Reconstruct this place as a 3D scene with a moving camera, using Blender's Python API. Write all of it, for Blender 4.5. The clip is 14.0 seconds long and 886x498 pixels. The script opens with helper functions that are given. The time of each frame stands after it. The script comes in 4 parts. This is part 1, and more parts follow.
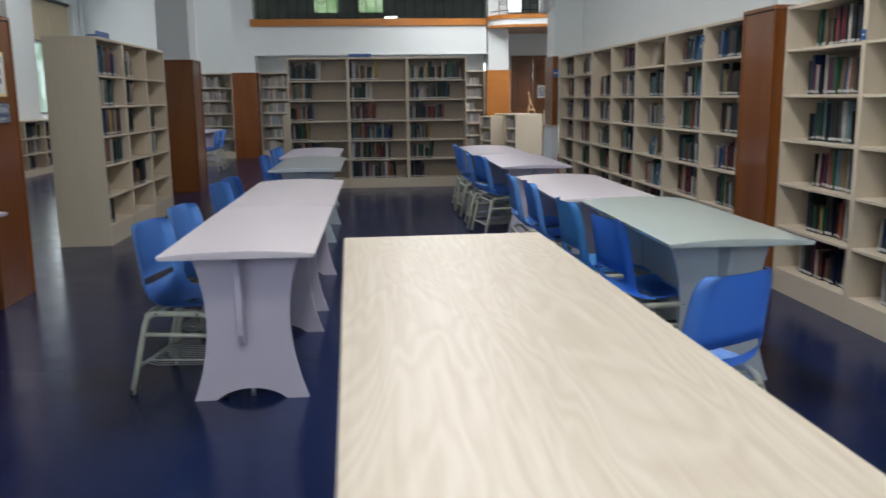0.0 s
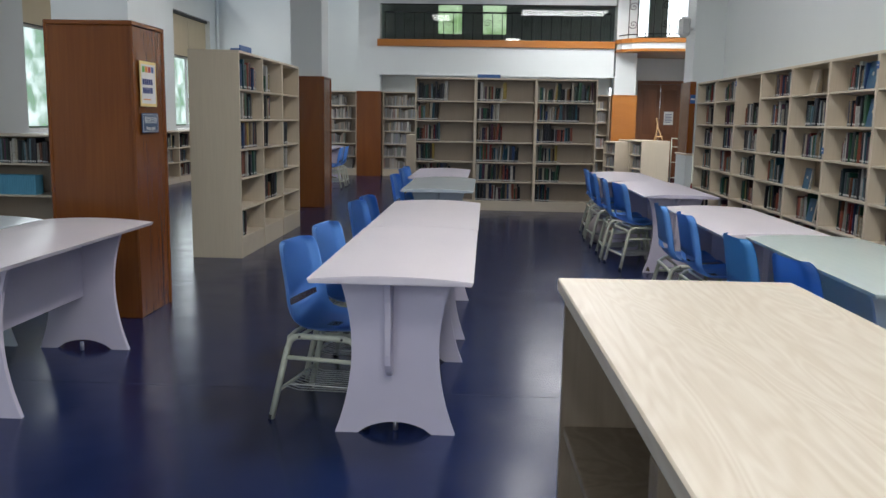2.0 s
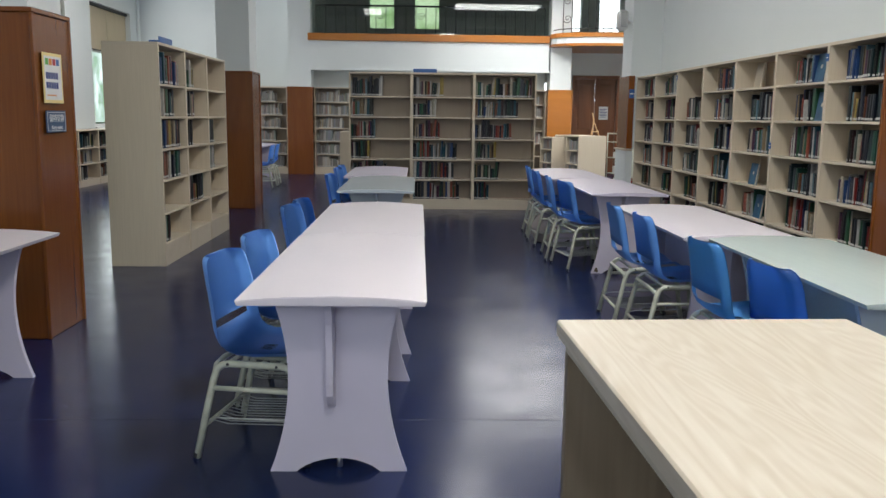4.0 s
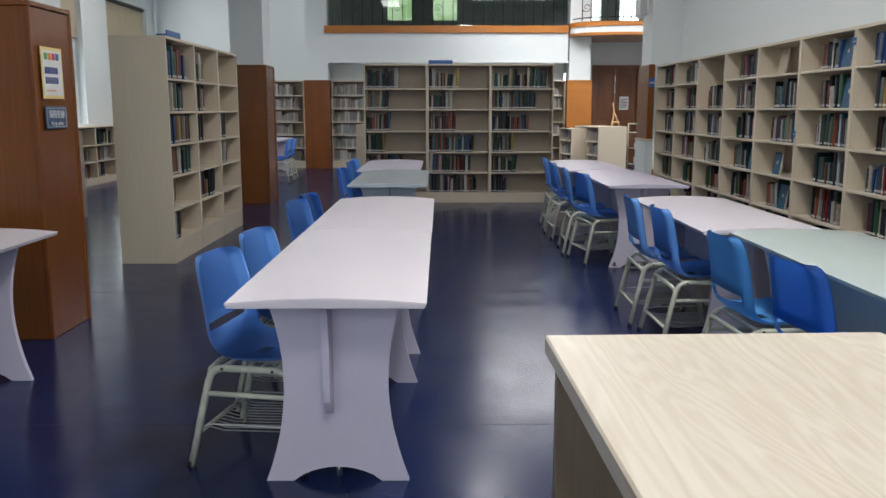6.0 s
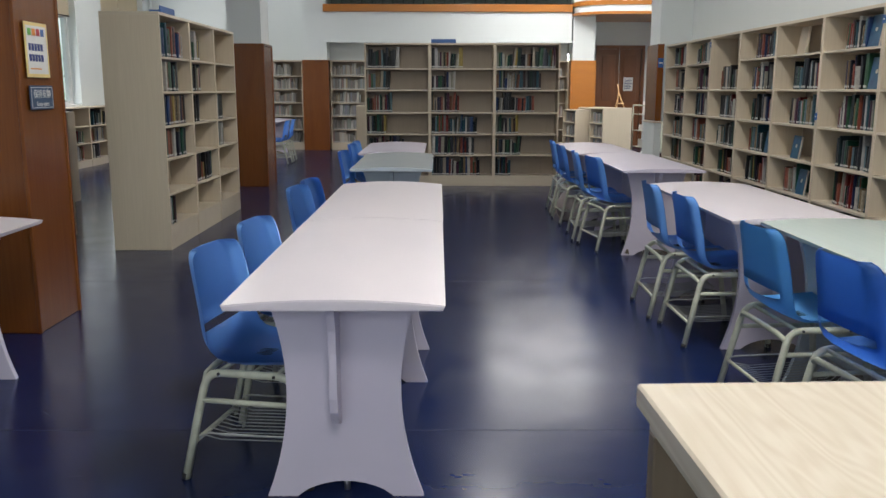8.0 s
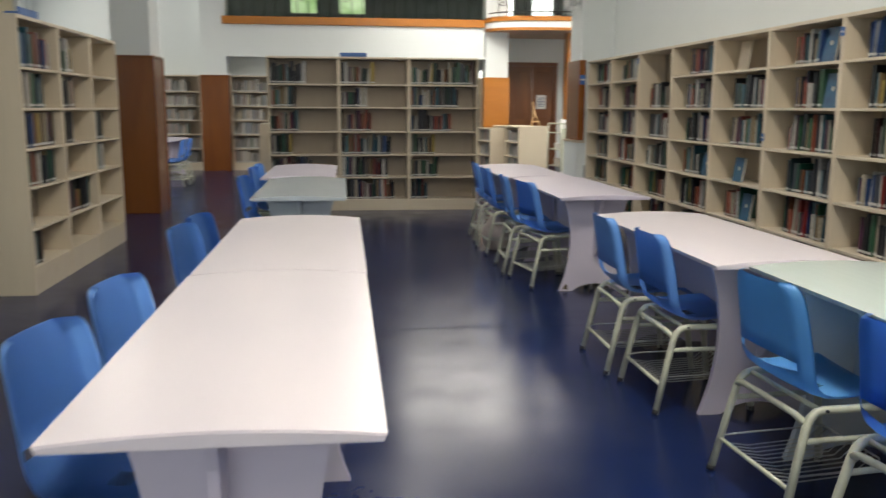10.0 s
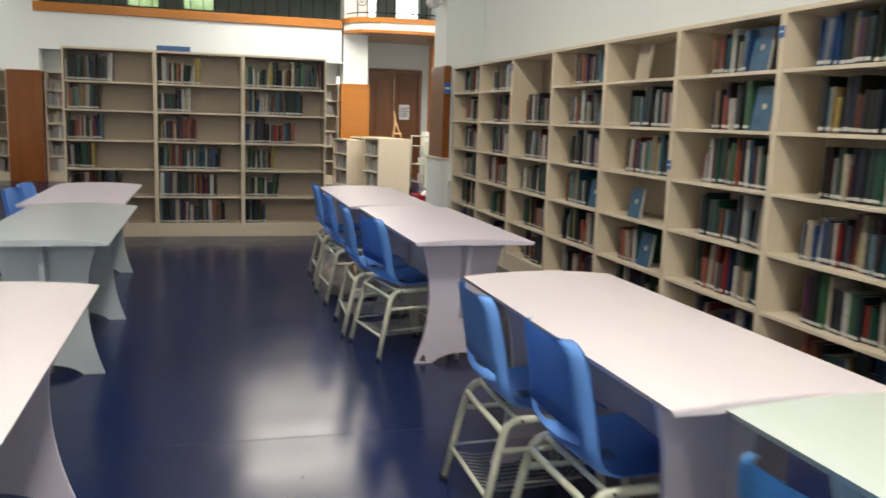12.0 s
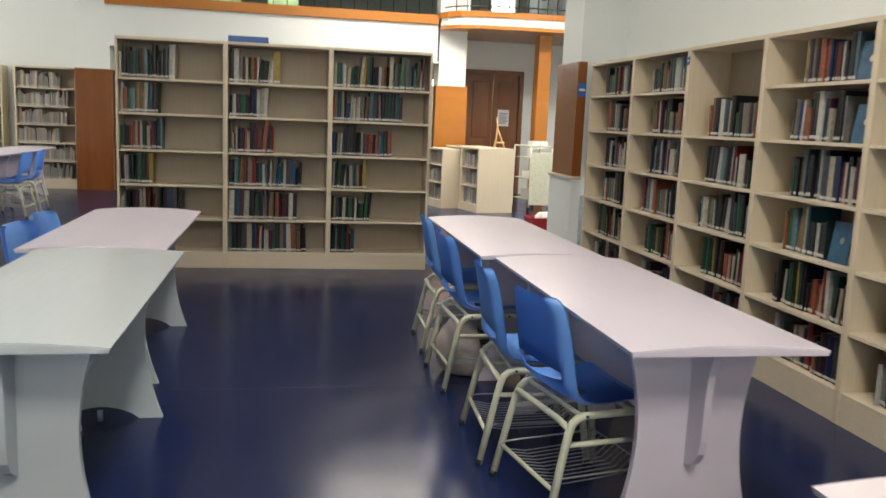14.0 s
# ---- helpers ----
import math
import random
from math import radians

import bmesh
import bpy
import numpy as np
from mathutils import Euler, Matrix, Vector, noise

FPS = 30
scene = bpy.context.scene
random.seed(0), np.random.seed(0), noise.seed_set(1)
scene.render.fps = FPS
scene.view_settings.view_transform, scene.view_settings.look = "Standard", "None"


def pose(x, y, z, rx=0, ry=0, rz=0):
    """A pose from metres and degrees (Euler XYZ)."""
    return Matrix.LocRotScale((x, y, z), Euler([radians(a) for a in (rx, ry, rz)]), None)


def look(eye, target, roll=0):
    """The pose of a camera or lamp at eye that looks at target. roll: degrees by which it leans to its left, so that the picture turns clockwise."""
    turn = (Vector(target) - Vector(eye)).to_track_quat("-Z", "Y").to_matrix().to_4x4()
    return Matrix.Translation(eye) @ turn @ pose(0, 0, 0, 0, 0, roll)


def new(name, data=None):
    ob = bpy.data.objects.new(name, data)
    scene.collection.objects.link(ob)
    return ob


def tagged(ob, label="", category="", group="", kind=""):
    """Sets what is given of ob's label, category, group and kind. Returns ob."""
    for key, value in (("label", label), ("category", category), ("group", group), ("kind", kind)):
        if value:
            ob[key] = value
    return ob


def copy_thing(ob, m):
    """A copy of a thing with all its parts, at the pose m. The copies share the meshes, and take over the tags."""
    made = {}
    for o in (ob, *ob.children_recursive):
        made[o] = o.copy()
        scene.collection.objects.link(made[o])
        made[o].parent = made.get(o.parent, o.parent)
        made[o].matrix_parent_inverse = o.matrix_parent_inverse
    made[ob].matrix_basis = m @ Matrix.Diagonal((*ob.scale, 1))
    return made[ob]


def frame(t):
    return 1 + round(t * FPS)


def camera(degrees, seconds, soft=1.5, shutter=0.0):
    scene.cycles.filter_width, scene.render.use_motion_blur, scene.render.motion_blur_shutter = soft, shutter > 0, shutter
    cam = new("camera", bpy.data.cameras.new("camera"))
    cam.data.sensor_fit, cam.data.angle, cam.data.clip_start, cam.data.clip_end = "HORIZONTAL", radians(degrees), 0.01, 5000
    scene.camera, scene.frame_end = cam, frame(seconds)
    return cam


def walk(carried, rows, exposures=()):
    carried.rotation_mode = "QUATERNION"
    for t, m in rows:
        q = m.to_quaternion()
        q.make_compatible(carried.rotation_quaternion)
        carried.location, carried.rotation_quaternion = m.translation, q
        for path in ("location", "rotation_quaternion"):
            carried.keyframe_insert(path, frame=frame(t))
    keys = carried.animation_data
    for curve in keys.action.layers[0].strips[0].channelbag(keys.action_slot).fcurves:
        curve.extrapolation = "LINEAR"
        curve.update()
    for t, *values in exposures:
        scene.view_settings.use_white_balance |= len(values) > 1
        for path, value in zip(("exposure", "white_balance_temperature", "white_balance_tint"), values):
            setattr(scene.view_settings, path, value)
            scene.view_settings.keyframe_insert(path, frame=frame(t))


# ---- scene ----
cam = camera(55.8, 14.0, shutter=0.5)
PATH = [
    (0, (0.122, 0.66, 1.439), (0.274, 2.623, 1.083), -0.7),
    (0.5, (0.03, 0.628, 1.433), (0.075, 2.601, 1.107), 0.0),
    (1, (-0.025, 0.651, 1.428), (-0.007, 2.621, 1.084), 2.0),
    (1.5, (-0.084, 0.793, 1.422), (-0.157, 2.762, 1.081), 0.6),
    (2, (-0.127, 0.968, 1.427), (-0.224, 2.942, 1.122), 1.0),
    (2.5, (-0.17, 1.113, 1.416), (-0.229, 3.063, 0.977), 1.9),
    (3, (-0.259, 1.226, 1.429), (-0.189, 3.193, 1.073), 1.9),
    (5.3, (-0.111, 1.523, 1.424), (-0.085, 3.5, 1.121), -0.5),
    (5.5, (-0.114, 1.538, 1.42), (-0.087, 3.512, 1.102), -0.1),
    (6, (-0.119, 1.565, 1.421), (-0.112, 3.538, 1.091), -0.0),
    (6.5, (-0.123, 1.604, 1.426), (-0.135, 3.573, 1.072), -0.1),
    (7, (-0.142, 1.683, 1.413), (-0.147, 3.646, 1.031), -0.1),
    (9.5, (-0.24, 2.419, 1.425), (-0.148, 4.387, 1.083), 1.2),
    (10, (-0.245, 2.747, 1.418), (-0.015, 4.705, 1.085), 0.3),
    (10.5, (-0.156, 3.081, 1.412), (0.278, 5.003, 1.07), 0.4),
    (11, (0.023, 3.456, 1.455), (0.526, 5.36, 1.107), 2.4),
    (11.5, (0.122, 3.92, 1.444), (0.7, 5.802, 1.094), 2.9),
    (12, (0.244, 4.377, 1.436), (0.784, 6.278, 1.13), 1.9),
    (12.5, (0.26, 4.859, 1.454), (0.236, 6.838, 1.167), 1.2),
    (13, (0.25, 5.305, 1.49), (0.22, 7.293, 1.272), 0.6),
    (13.5, (0.298, 5.853, 1.484), (0.549, 7.822, 1.24), 1.0),
    (14, (0.271, 6.382, 1.456), (0.635, 8.325, 1.154), 2.4),
]
walk(cam, [(t, look(eye, target, roll)) for t, eye, target, roll in PATH],
     exposures=((0.0, -0.50, 6150, 12), (1.0, -0.47, 6150, 12), (2.0, -0.34, 6150, 12), (3.0, -0.18, 6350, 10), (5.5, -0.28, 6150, 12), (7.2, -0.29, 6150, 12), (9.3, -0.03, 6900, 10), (11.2, -0.15, 6900, 10), (12.0, 0.17, 7100, 10), (12.5, -0.17, 7000, 10), (13.0, 0.03, 7150, 10), (13.5, 0.21, 7200, 10), (14.0, 0.29, 7200, 10)))

# ---------------------------------------------------------------- light
world = bpy.data.worlds.new("sky")
world.use_nodes = True
scene.world = world
wn = world.node_tree.nodes
sky = wn.new("ShaderNodeTexSky")
sky.sky_type, sky.sun_disc = "NISHITA", False
sky.sun_elevation, sky.sun_rotation = radians(50), radians(250)
world.node_tree.links.new(sky.outputs[0], wn["Background"].inputs[0])
wn["Background"].inputs[1].default_value = 0.15

sun_data = bpy.data.lights.new("sun", "SUN")
sun_data.energy, sun_data.angle, sun_data.color = 1.5, radians(12), (1, 0.95, 0.88)
sun = new("sun", sun_data)
sun.matrix_world = look((-20, -8, 25), (0, 0, 0))

CEIL = 4.6
# ceiling lamps out of view: x, y, power; added freely but for the pair near x = 2
LAMPS = [(0.4, 0.5, 84), (0.95, 5.0, 150), (0.8, 9.5, 66), (0.6, 13.2, 32), (2.0, 18.0, 85), (2.1, 20.3, 80),
         (-5.0, 18.0, 64), (4.9, 18.3, 190), (-1.6, 16.5, 14)]

# ---------------------------------------------------------------- materials


def mat(name, c1, c2=None, rough=0.5, scale=(6, 6, 6), detail=5, bump=0.05, metal=0.0, coat=0.0, fine=60, spec=0.5, wear=0.15):
    """Two-scale mottled surface between the colours c1 and c2, with a fine bump."""
    m = bpy.data.materials.new(name)
    m.use_nodes = True
    n, l = m.node_tree.nodes, m.node_tree.links
    p = n["Principled BSDF"]
    geo = n.new("ShaderNodeNewGeometry")
    mp = n.new("ShaderNodeMapping")
    mp.inputs["Scale"].default_value = scale
    l.new(geo.outputs["Position"], mp.inputs["Vector"])
    a = n.new("ShaderNodeTexNoise")
    a.inputs["Scale"].default_value, a.inputs["Detail"].default_value = 1.0, detail
    l.new(mp.outputs[0], a.inputs["Vector"])
    b = n.new("ShaderNodeTexNoise")
    b.inputs["Scale"].default_value, b.inputs["Detail"].default_value = fine, 3
    l.new(geo.outputs["Position"], b.inputs["Vector"])
    mix = n.new("ShaderNodeMix")
    mix.data_type = "RGBA"
    mix.inputs["A"].default_value = (*c1, 1)
    mix.inputs["B"].default_value = (*(c2 or [x * 0.88 for x in c1]), 1)
    ramp = n.new("ShaderNodeMapRange")
    ramp.inputs["From Min"].default_value, ramp.inputs["From Max"].default_value = 0.3, 0.7
    l.new(a.outputs["Fac"], ramp.inputs["Value"])
    l.new(ramp.outputs[0], mix.inputs["Factor"])
    l.new(mix.outputs["Result"], p.inputs["Base Color"])
    r = n.new("ShaderNodeMapRange")
    r.inputs["To Min"].default_value, r.inputs["To Max"].default_value = rough * (1 - wear), min(1, rough * (1 + wear))
    l.new(b.outputs["Fac"], r.inputs["Value"])
    l.new(r.outputs[0], p.inputs["Roughness"])
    bp = n.new("ShaderNodeBump")
    bp.inputs["Strength"].default_value, bp.inputs["Distance"].default_value = bump, 0.004
    l.new(b.outputs["Fac"], bp.inputs["Height"])
    l.new(bp.outputs[0], p.inputs["Normal"])
    p.inputs["Metallic"].default_value, p.inputs["Coat Weight"].default_value = metal, coat
    p.inputs["Coat Roughness"].default_value = 0.12
    p.inputs["Specular IOR Level"].default_value = spec
    return m


def wood(name, light, dark, along, rough=0.45, coat=0.0, rings=7.0, warp=2.2, fleck=0.5, figure=0.22):
    """Veneer with straight pores and cathedral figure; along: the axis of the grain."""
    m = bpy.data.materials.new(name)
    m.use_nodes = True
    n, l = m.node_tree.nodes, m.node_tree.links
    p = n["Principled BSDF"]
    geo = n.new("ShaderNodeNewGeometry")
    obi = n.new("ShaderNodeObjectInfo")
    off = n.new("ShaderNodeVectorMath")
    off.operation = "SCALE"
    off.inputs[0].default_value = (3.1, 2.3, 4.7)
    l.new(obi.outputs["Random"], off.inputs["Scale"])
    add = n.new("ShaderNodeVectorMath")
    l.new(geo.outputs["Position"], add.inputs[0])
    l.new(off.outputs[0], add.inputs[1])
    stretch = [1.0, 1.0, 1.0]
    stretch["xyz".index(along)] = 0.13
    mp = n.new("ShaderNodeMapping")
    mp.inputs["Scale"].default_value = stretch
    l.new(add.outputs[0], mp.inputs["Vector"])
    big = n.new("ShaderNodeTexNoise")
    big.inputs["Scale"].default_value, big.inputs["Detail"].default_value, big.inputs["Distortion"].default_value = warp, 3, 0.4
    l.new(mp.outputs[0], big.inputs["Vector"])
    mul = n.new("ShaderNodeMath")
    mul.operation = "MULTIPLY"
    mul.inputs[1].default_value = rings * 6.28
    l.new(big.outputs["Fac"], mul.inputs[0])
    sn = n.new("ShaderNodeMath")
    sn.operation = "SINE"
    l.new(mul.outputs[0], sn.inputs[0])
    pores = n.new("ShaderNodeTexNoise")
    pores.inputs["Scale"].default_value, pores.inputs["Detail"].default_value = 90, 4
    mp2 = n.new("ShaderNodeMapping")
    st2 = [1.0, 1.0, 1.0]
    st2["xyz".index(along)] = 0.03
    mp2.inputs["Scale"].default_value = st2
    l.new(add.outputs[0], mp2.inputs["Vector"])
    l.new(mp2.outputs[0], pores.inputs["Vector"])
    s1 = n.new("ShaderNodeMath")
    s1.operation = "MULTIPLY_ADD"
    s1.inputs[1].default_value, s1.inputs[2].default_value = figure, 0.1
    l.new(sn.outputs[0], s1.inputs[0])
    s2 = n.new("ShaderNodeMath")
    s2.operation = "MULTIPLY_ADD"
    s2.inputs[1].default_value = fleck
    l.new(pores.outputs["Fac"], s2.inputs[0])
    l.new(s1.outputs[0], s2.inputs[2])
    mix = n.new("ShaderNodeMix")
    mix.data_type = "RGBA"
    mix.inputs["A"].default_value, mix.inputs["B"].default_value = (*light, 1), (*dark, 1)
    l.new(s2.outputs[0], mix.inputs["Factor"])
    l.new(mix.outputs["Result"], p.inputs["Base Color"])
    bp = n.new("ShaderNodeBump")
    bp.inputs["Strength"].default_value, bp.inputs["Distance"].default_value = 0.08, 0.002
    l.new(s2.outputs[0], bp.inputs["Height"])
    l.new(bp.outputs[0], p.inputs["Normal"])
    p.inputs["Roughness"].default_value, p.inputs["Coat Weight"].default_value = rough, coat
    p.inputs["Coat Roughness"].default_value = 0.15
    return m


def book_material(name, per_island):
    m = bpy.data.materials.new(name)
    m.use_nodes = True
    n, l = m.node_tree.nodes, m.node_tree.links
    src = n.new("ShaderNodeNewGeometry").outputs["Random Per Island"] if per_island else n.new("ShaderNodeObjectInfo").outputs["Random"]
    ramp = n.new("ShaderNodeValToRGB")
    ramp.color_ramp.interpolation = "CONSTANT"
    cols = ["0a0d18", "14305c", "8d8d8a", "0e1218", "1d5a6a", "c8bda8", "1c2024", "3a1a1c", "1a5a48", "8e2f28", "dcd8cc", "12162c",
            "2b2620", "2a4d80", "97805e", "123c2e", "cfcdc8", "33363e", "7a4a2c", "14181f", "6f8f9a", "b8a050", "4a4f58", "a8604c",
            "e2ded4", "20383c", "5a2a4a", "0c1a2c", "b4b0a0", "3c6a4c"]
    el = ramp.color_ramp.elements
    for i, h in enumerate(cols):
        e = el[i] if i < 2 else el.new(i / len(cols))
        e.position = i / len(cols)
        e.color = (*[(int(h[k:k + 2], 16) / 255) ** 2.3 * 0.55 for k in (0, 2, 4)], 1)
    l.new(src, ramp.inputs[0])
    nz = n.new("ShaderNodeTexNoise")
    nz.inputs["Scale"].default_value = 45
    l.new(n.new("ShaderNodeNewGeometry").outputs["Position"], nz.inputs["Vector"])
    mx = n.new("ShaderNodeMix")
    mx.data_type, mx.blend_type = "RGBA", "OVERLAY"
    mx.inputs["Factor"].default_value = 0.45
    l.new(ramp.outputs[0], mx.inputs["A"])
    l.new(nz.outputs["Fac"], mx.inputs["B"])
    l.new(mx.outputs["Result"], n["Principled BSDF"].inputs["Base Color"])
    n["Principled BSDF"].inputs["Roughness"].default_value = 0.42
    return m


def glass(name, tint=(1, 1, 1), gloss=0.07):
    m = bpy.data.materials.new(name)
    m.use_nodes = True
    n, l = m.node_tree.nodes, m.node_tree.links
    n.remove(n["Principled BSDF"])
    t, g, x = n.new("ShaderNodeBsdfTransparent"), n.new("ShaderNodeBsdfGlossy"), n.new("ShaderNodeMixShader")
    t.inputs[0].default_value = (*tint, 1)
    g.inputs["Roughness"].default_value = 0.02
    x.inputs[0].default_value = gloss
    l.new(t.outputs[0], x.inputs[1])
    l.new(g.outputs[0], x.inputs[2])
    l.new(x.outputs[0], n["Material Output"].inputs[0])
    return m


def glow(name, color, strength):
    m = bpy.data.materials.new(name)
    m.use_nodes = True
    p = m.node_tree.nodes["Principled BSDF"]
    p.inputs["Base Color"].default_value = (*color, 1)
    p.inputs["Emission Color"].default_value, p.inputs["Emission Strength"].default_value = (*color, 1), strength
    return m


WHITE = mat("white_wall_paint", (0.74, 0.78, 0.77), (0.69, 0.73, 0.72), 0.6, (0.5, 0.5, 0.25), bump=0.04, fine=35)
CEILM = mat("ceiling_paint", (0.8, 0.8, 0.79), (0.75, 0.75, 0.73), 0.8, (0.4, 0.4, 0.4))
NAVY = mat("navy_floor", (0.0085, 0.018, 0.074), (0.0065, 0.014, 0.057), 0.21, (0.9, 0.5, 1), bump=0.65, fine=3.2, wear=0.5, spec=0.28)
REDWOOD = wood("red_brown_veneer", (0.25, 0.083, 0.016), (0.145, 0.043, 0.008), "z", 0.25, 0.35, rings=2.5, warp=1.6, fleck=0.8)
ORANGEWOOD = wood("orange_veneer", (0.52, 0.20, 0.028), (0.38, 0.13, 0.015), "x", 0.3, 0.3, rings=2.5, warp=1.6, fleck=0.8)
DOORWOOD = wood("door_veneer", (0.24, 0.085, 0.025), (0.14, 0.045, 0.012), "z", 0.35, 0.2, rings=2.5)
ASH_Z = wood("ash_laminate_upright", (0.66, 0.57, 0.43), (0.50, 0.42, 0.30), "z", 0.42, rings=1.5, fleck=0.75)
ASH_X = wood("ash_laminate_board", (0.66, 0.58, 0.45), (0.52, 0.44, 0.32), "x", 0.42, rings=1.5, fleck=0.75)
# same ash, darkened so the shade inside the shelves sits in the colour
ASH_BACK_SHADED = wood("ash_laminate_back_shaded", (0.36, 0.295, 0.22), (0.27, 0.22, 0.165), "z", 0.5, rings=1.5, fleck=0.75)
# low counter laminate: its dim interior is put into a darker brown
ASH_LOW_SHADED = wood("ash_laminate_low_shaded", (0.28, 0.22, 0.15), (0.17, 0.125, 0.08), "z", 0.45, rings=14, warp=4.0, fleck=0.7)
ASH_TOP = wood("ash_laminate_top", (0.82, 0.74, 0.61), (0.60, 0.49, 0.35), "y", 0.36, rings=20.0, warp=7.0, fleck=0.75, figure=0.13)
LILAC = mat("lilac_lacquer", (0.66, 0.61, 0.70), (0.61, 0.57, 0.66), 0.32, (3, 1, 3), bump=0.01, wear=0.05)
PINK = mat("pinkish_lacquer", (0.76, 0.70, 0.73), (0.70, 0.65, 0.69), 0.30, (3, 1, 3), bump=0.01, wear=0.05)
MINT = mat("pale_green_lacquer", (0.58, 0.65, 0.61), (0.53, 0.61, 0.57), 0.17, (3, 1, 3), bump=0.01, wear=0.05)
AQUA = mat("pale_blue_lacquer", (0.55, 0.61, 0.64), (0.51, 0.57, 0.61), 0.17, (3, 1, 3), bump=0.01, wear=0.05)
BLUE = mat("blue_plastic", (0.16, 0.38, 0.84), (0.145, 0.35, 0.80), 0.33, (5, 5, 5), bump=0.06, fine=220)
SKYBLUE = mat("light_blue_plastic", (0.15, 0.45, 0.84), (0.135, 0.42, 0.80), 0.36, (5, 5, 5), bump=0.06, fine=220)
CREAM = mat("cream_enamel", (0.58, 0.60, 0.47), (0.47, 0.48, 0.38), 0.35, (25, 25, 25), bump=0.05)
WIRE = mat("grey_wire", (0.45, 0.46, 0.42), None, 0.35, metal=0.4)
DARK = mat("dark_iron", (0.02, 0.02, 0.02), None, 0.5)
STEEL = mat("brushed_steel", (0.5, 0.5, 0.5), None, 0.3, metal=0.9)
FRAMEW = mat("white_frame_paint", (0.78, 0.78, 0.76), None, 0.4)
BLIND = mat("beige_roller_blind", (0.62, 0.55, 0.44), (0.56, 0.49, 0.39), 0.8, (8, 8, 1))
BLUEPL = mat("blue_sign_plate", (0.03, 0.12, 0.36), None, 0.4)
NAVYPL = mat("navy_sign_plate", (0.035, 0.075, 0.15), None, 0.4)
PAPER = mat("white_paper", (0.82, 0.81, 0.78), None, 0.7)
SPINELABEL = mat("worn_label_paper", (0.6, 0.6, 0.57), (0.42, 0.42, 0.4), 0.7, (30, 30, 30))
YELLOW = mat("yellow_paper", (0.85, 0.68, 0.28), (0.8, 0.62, 0.25), 0.6)
INK = mat("blue_ink", (0.03, 0.05, 0.2), None, 0.6)
REDPL = mat("red_plastic", (0.45, 0.02, 0.03), None, 0.35)
GREENINK = mat("green_ink", (0.15, 0.45, 0.1), None, 0.6)
ORANGEINK = mat("orange_ink", (0.8, 0.3, 0.05), None, 0.6)
PAGES = mat("page_edges", (0.62, 0.57, 0.47), None, 0.8)
PINE = wood("pale_pine", (0.7, 0.45, 0.22), (0.5, 0.28, 0.12), "z")
BOOK = book_material("book_cover", False)
BOOKS = book_material("book_cover_mixed", True)
JOURNALS = book_material("journal_cover_mixed", True)
jn = JOURNALS.node_tree
jm = jn.nodes.new("ShaderNodeMix")
jm.data_type = "RGBA"
jm.inputs["Factor"].default_value, jm.inputs["B"].default_value = 0.28, (0.7, 0.66, 0.6, 1)
js = jn.nodes["Principled BSDF"].inputs["Base Color"]
jn.links.new(js.links[0].from_socket, jm.inputs["A"])
jn.links.new(jm.outputs["Result"], js)
LEAF = mat("leaf_green", (0.12, 0.2, 0.07), (0.06, 0.11, 0.04), 0.6, (2, 2, 2))
BARK = mat("bark", (0.12, 0.09, 0.06), None, 0.9)
GRASS = mat("grass_ground", (0.07, 0.1, 0.04), (0.05, 0.07, 0.03), 0.9, (1, 1, 1))
BRICKR = mat("red_brick_paint", (0.35, 0.12, 0.08), None, 0.7)
tr = BLIND.node_tree.nodes.new("ShaderNodeBsdfTranslucent")
tr.inputs[0].default_value = (0.75, 0.66, 0.52, 1)
trm = BLIND.node_tree.nodes.new("ShaderNodeMixShader")
BLIND.node_tree.links.new(BLIND.node_tree.nodes["Principled BSDF"].outputs[0], trm.inputs[1])
BLIND.node_tree.links.new(tr.outputs[0], trm.inputs[2])
BLIND.node_tree.links.new(trm.outputs[0], BLIND.node_tree.nodes["Material Output"].inputs[0])
AQUAB = mat("light_blue_cloth", (0.12, 0.38, 0.55), None, 0.5)
FACEOUT = mat("dark_blue_cover", (0.02, 0.06, 0.14), (0.03, 0.12, 0.2), 0.35, (14, 14, 14))
PANE = glass("window_glass")
GREYPANE = glass("grey_glass", (0.72, 0.77, 0.74), 0.07)
LAMPGLOW = glow("lamp_diffuser", (1, 0.98, 0.94), 2.0)
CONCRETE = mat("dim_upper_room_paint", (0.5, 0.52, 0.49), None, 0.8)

# ---------------------------------------------------------------- mesh tools


def box(bm, x0, x1, y0, y1, z0, z1, bevel=0.0, mi=0):
    vs = [bm.verts.new(c) for c in ((x0, y0, z0), (x1, y0, z0), (x1, y1, z0), (x0, y1, z0), (x0, y0, z1), (x1, y0, z1), (x1, y1, z1), (x0, y1, z1))]
    fs = [bm.faces.new([vs[i] for i in f]) for f in ((3, 2, 1, 0), (4, 5, 6, 7), (0, 1, 5, 4), (1, 2, 6, 5), (2, 3, 7, 6), (3, 0, 4, 7))]
    for f in fs:
        f.material_index = mi
    if bevel:
        bmesh.ops.bevel(bm, geom=list({e for f in fs for e in f.edges}), offset=bevel, segments=1, affect="EDGES")
    return vs


def boxed(*a, **k):
    bm = bmesh.new()
    box(bm, *a, **k)
    return bm


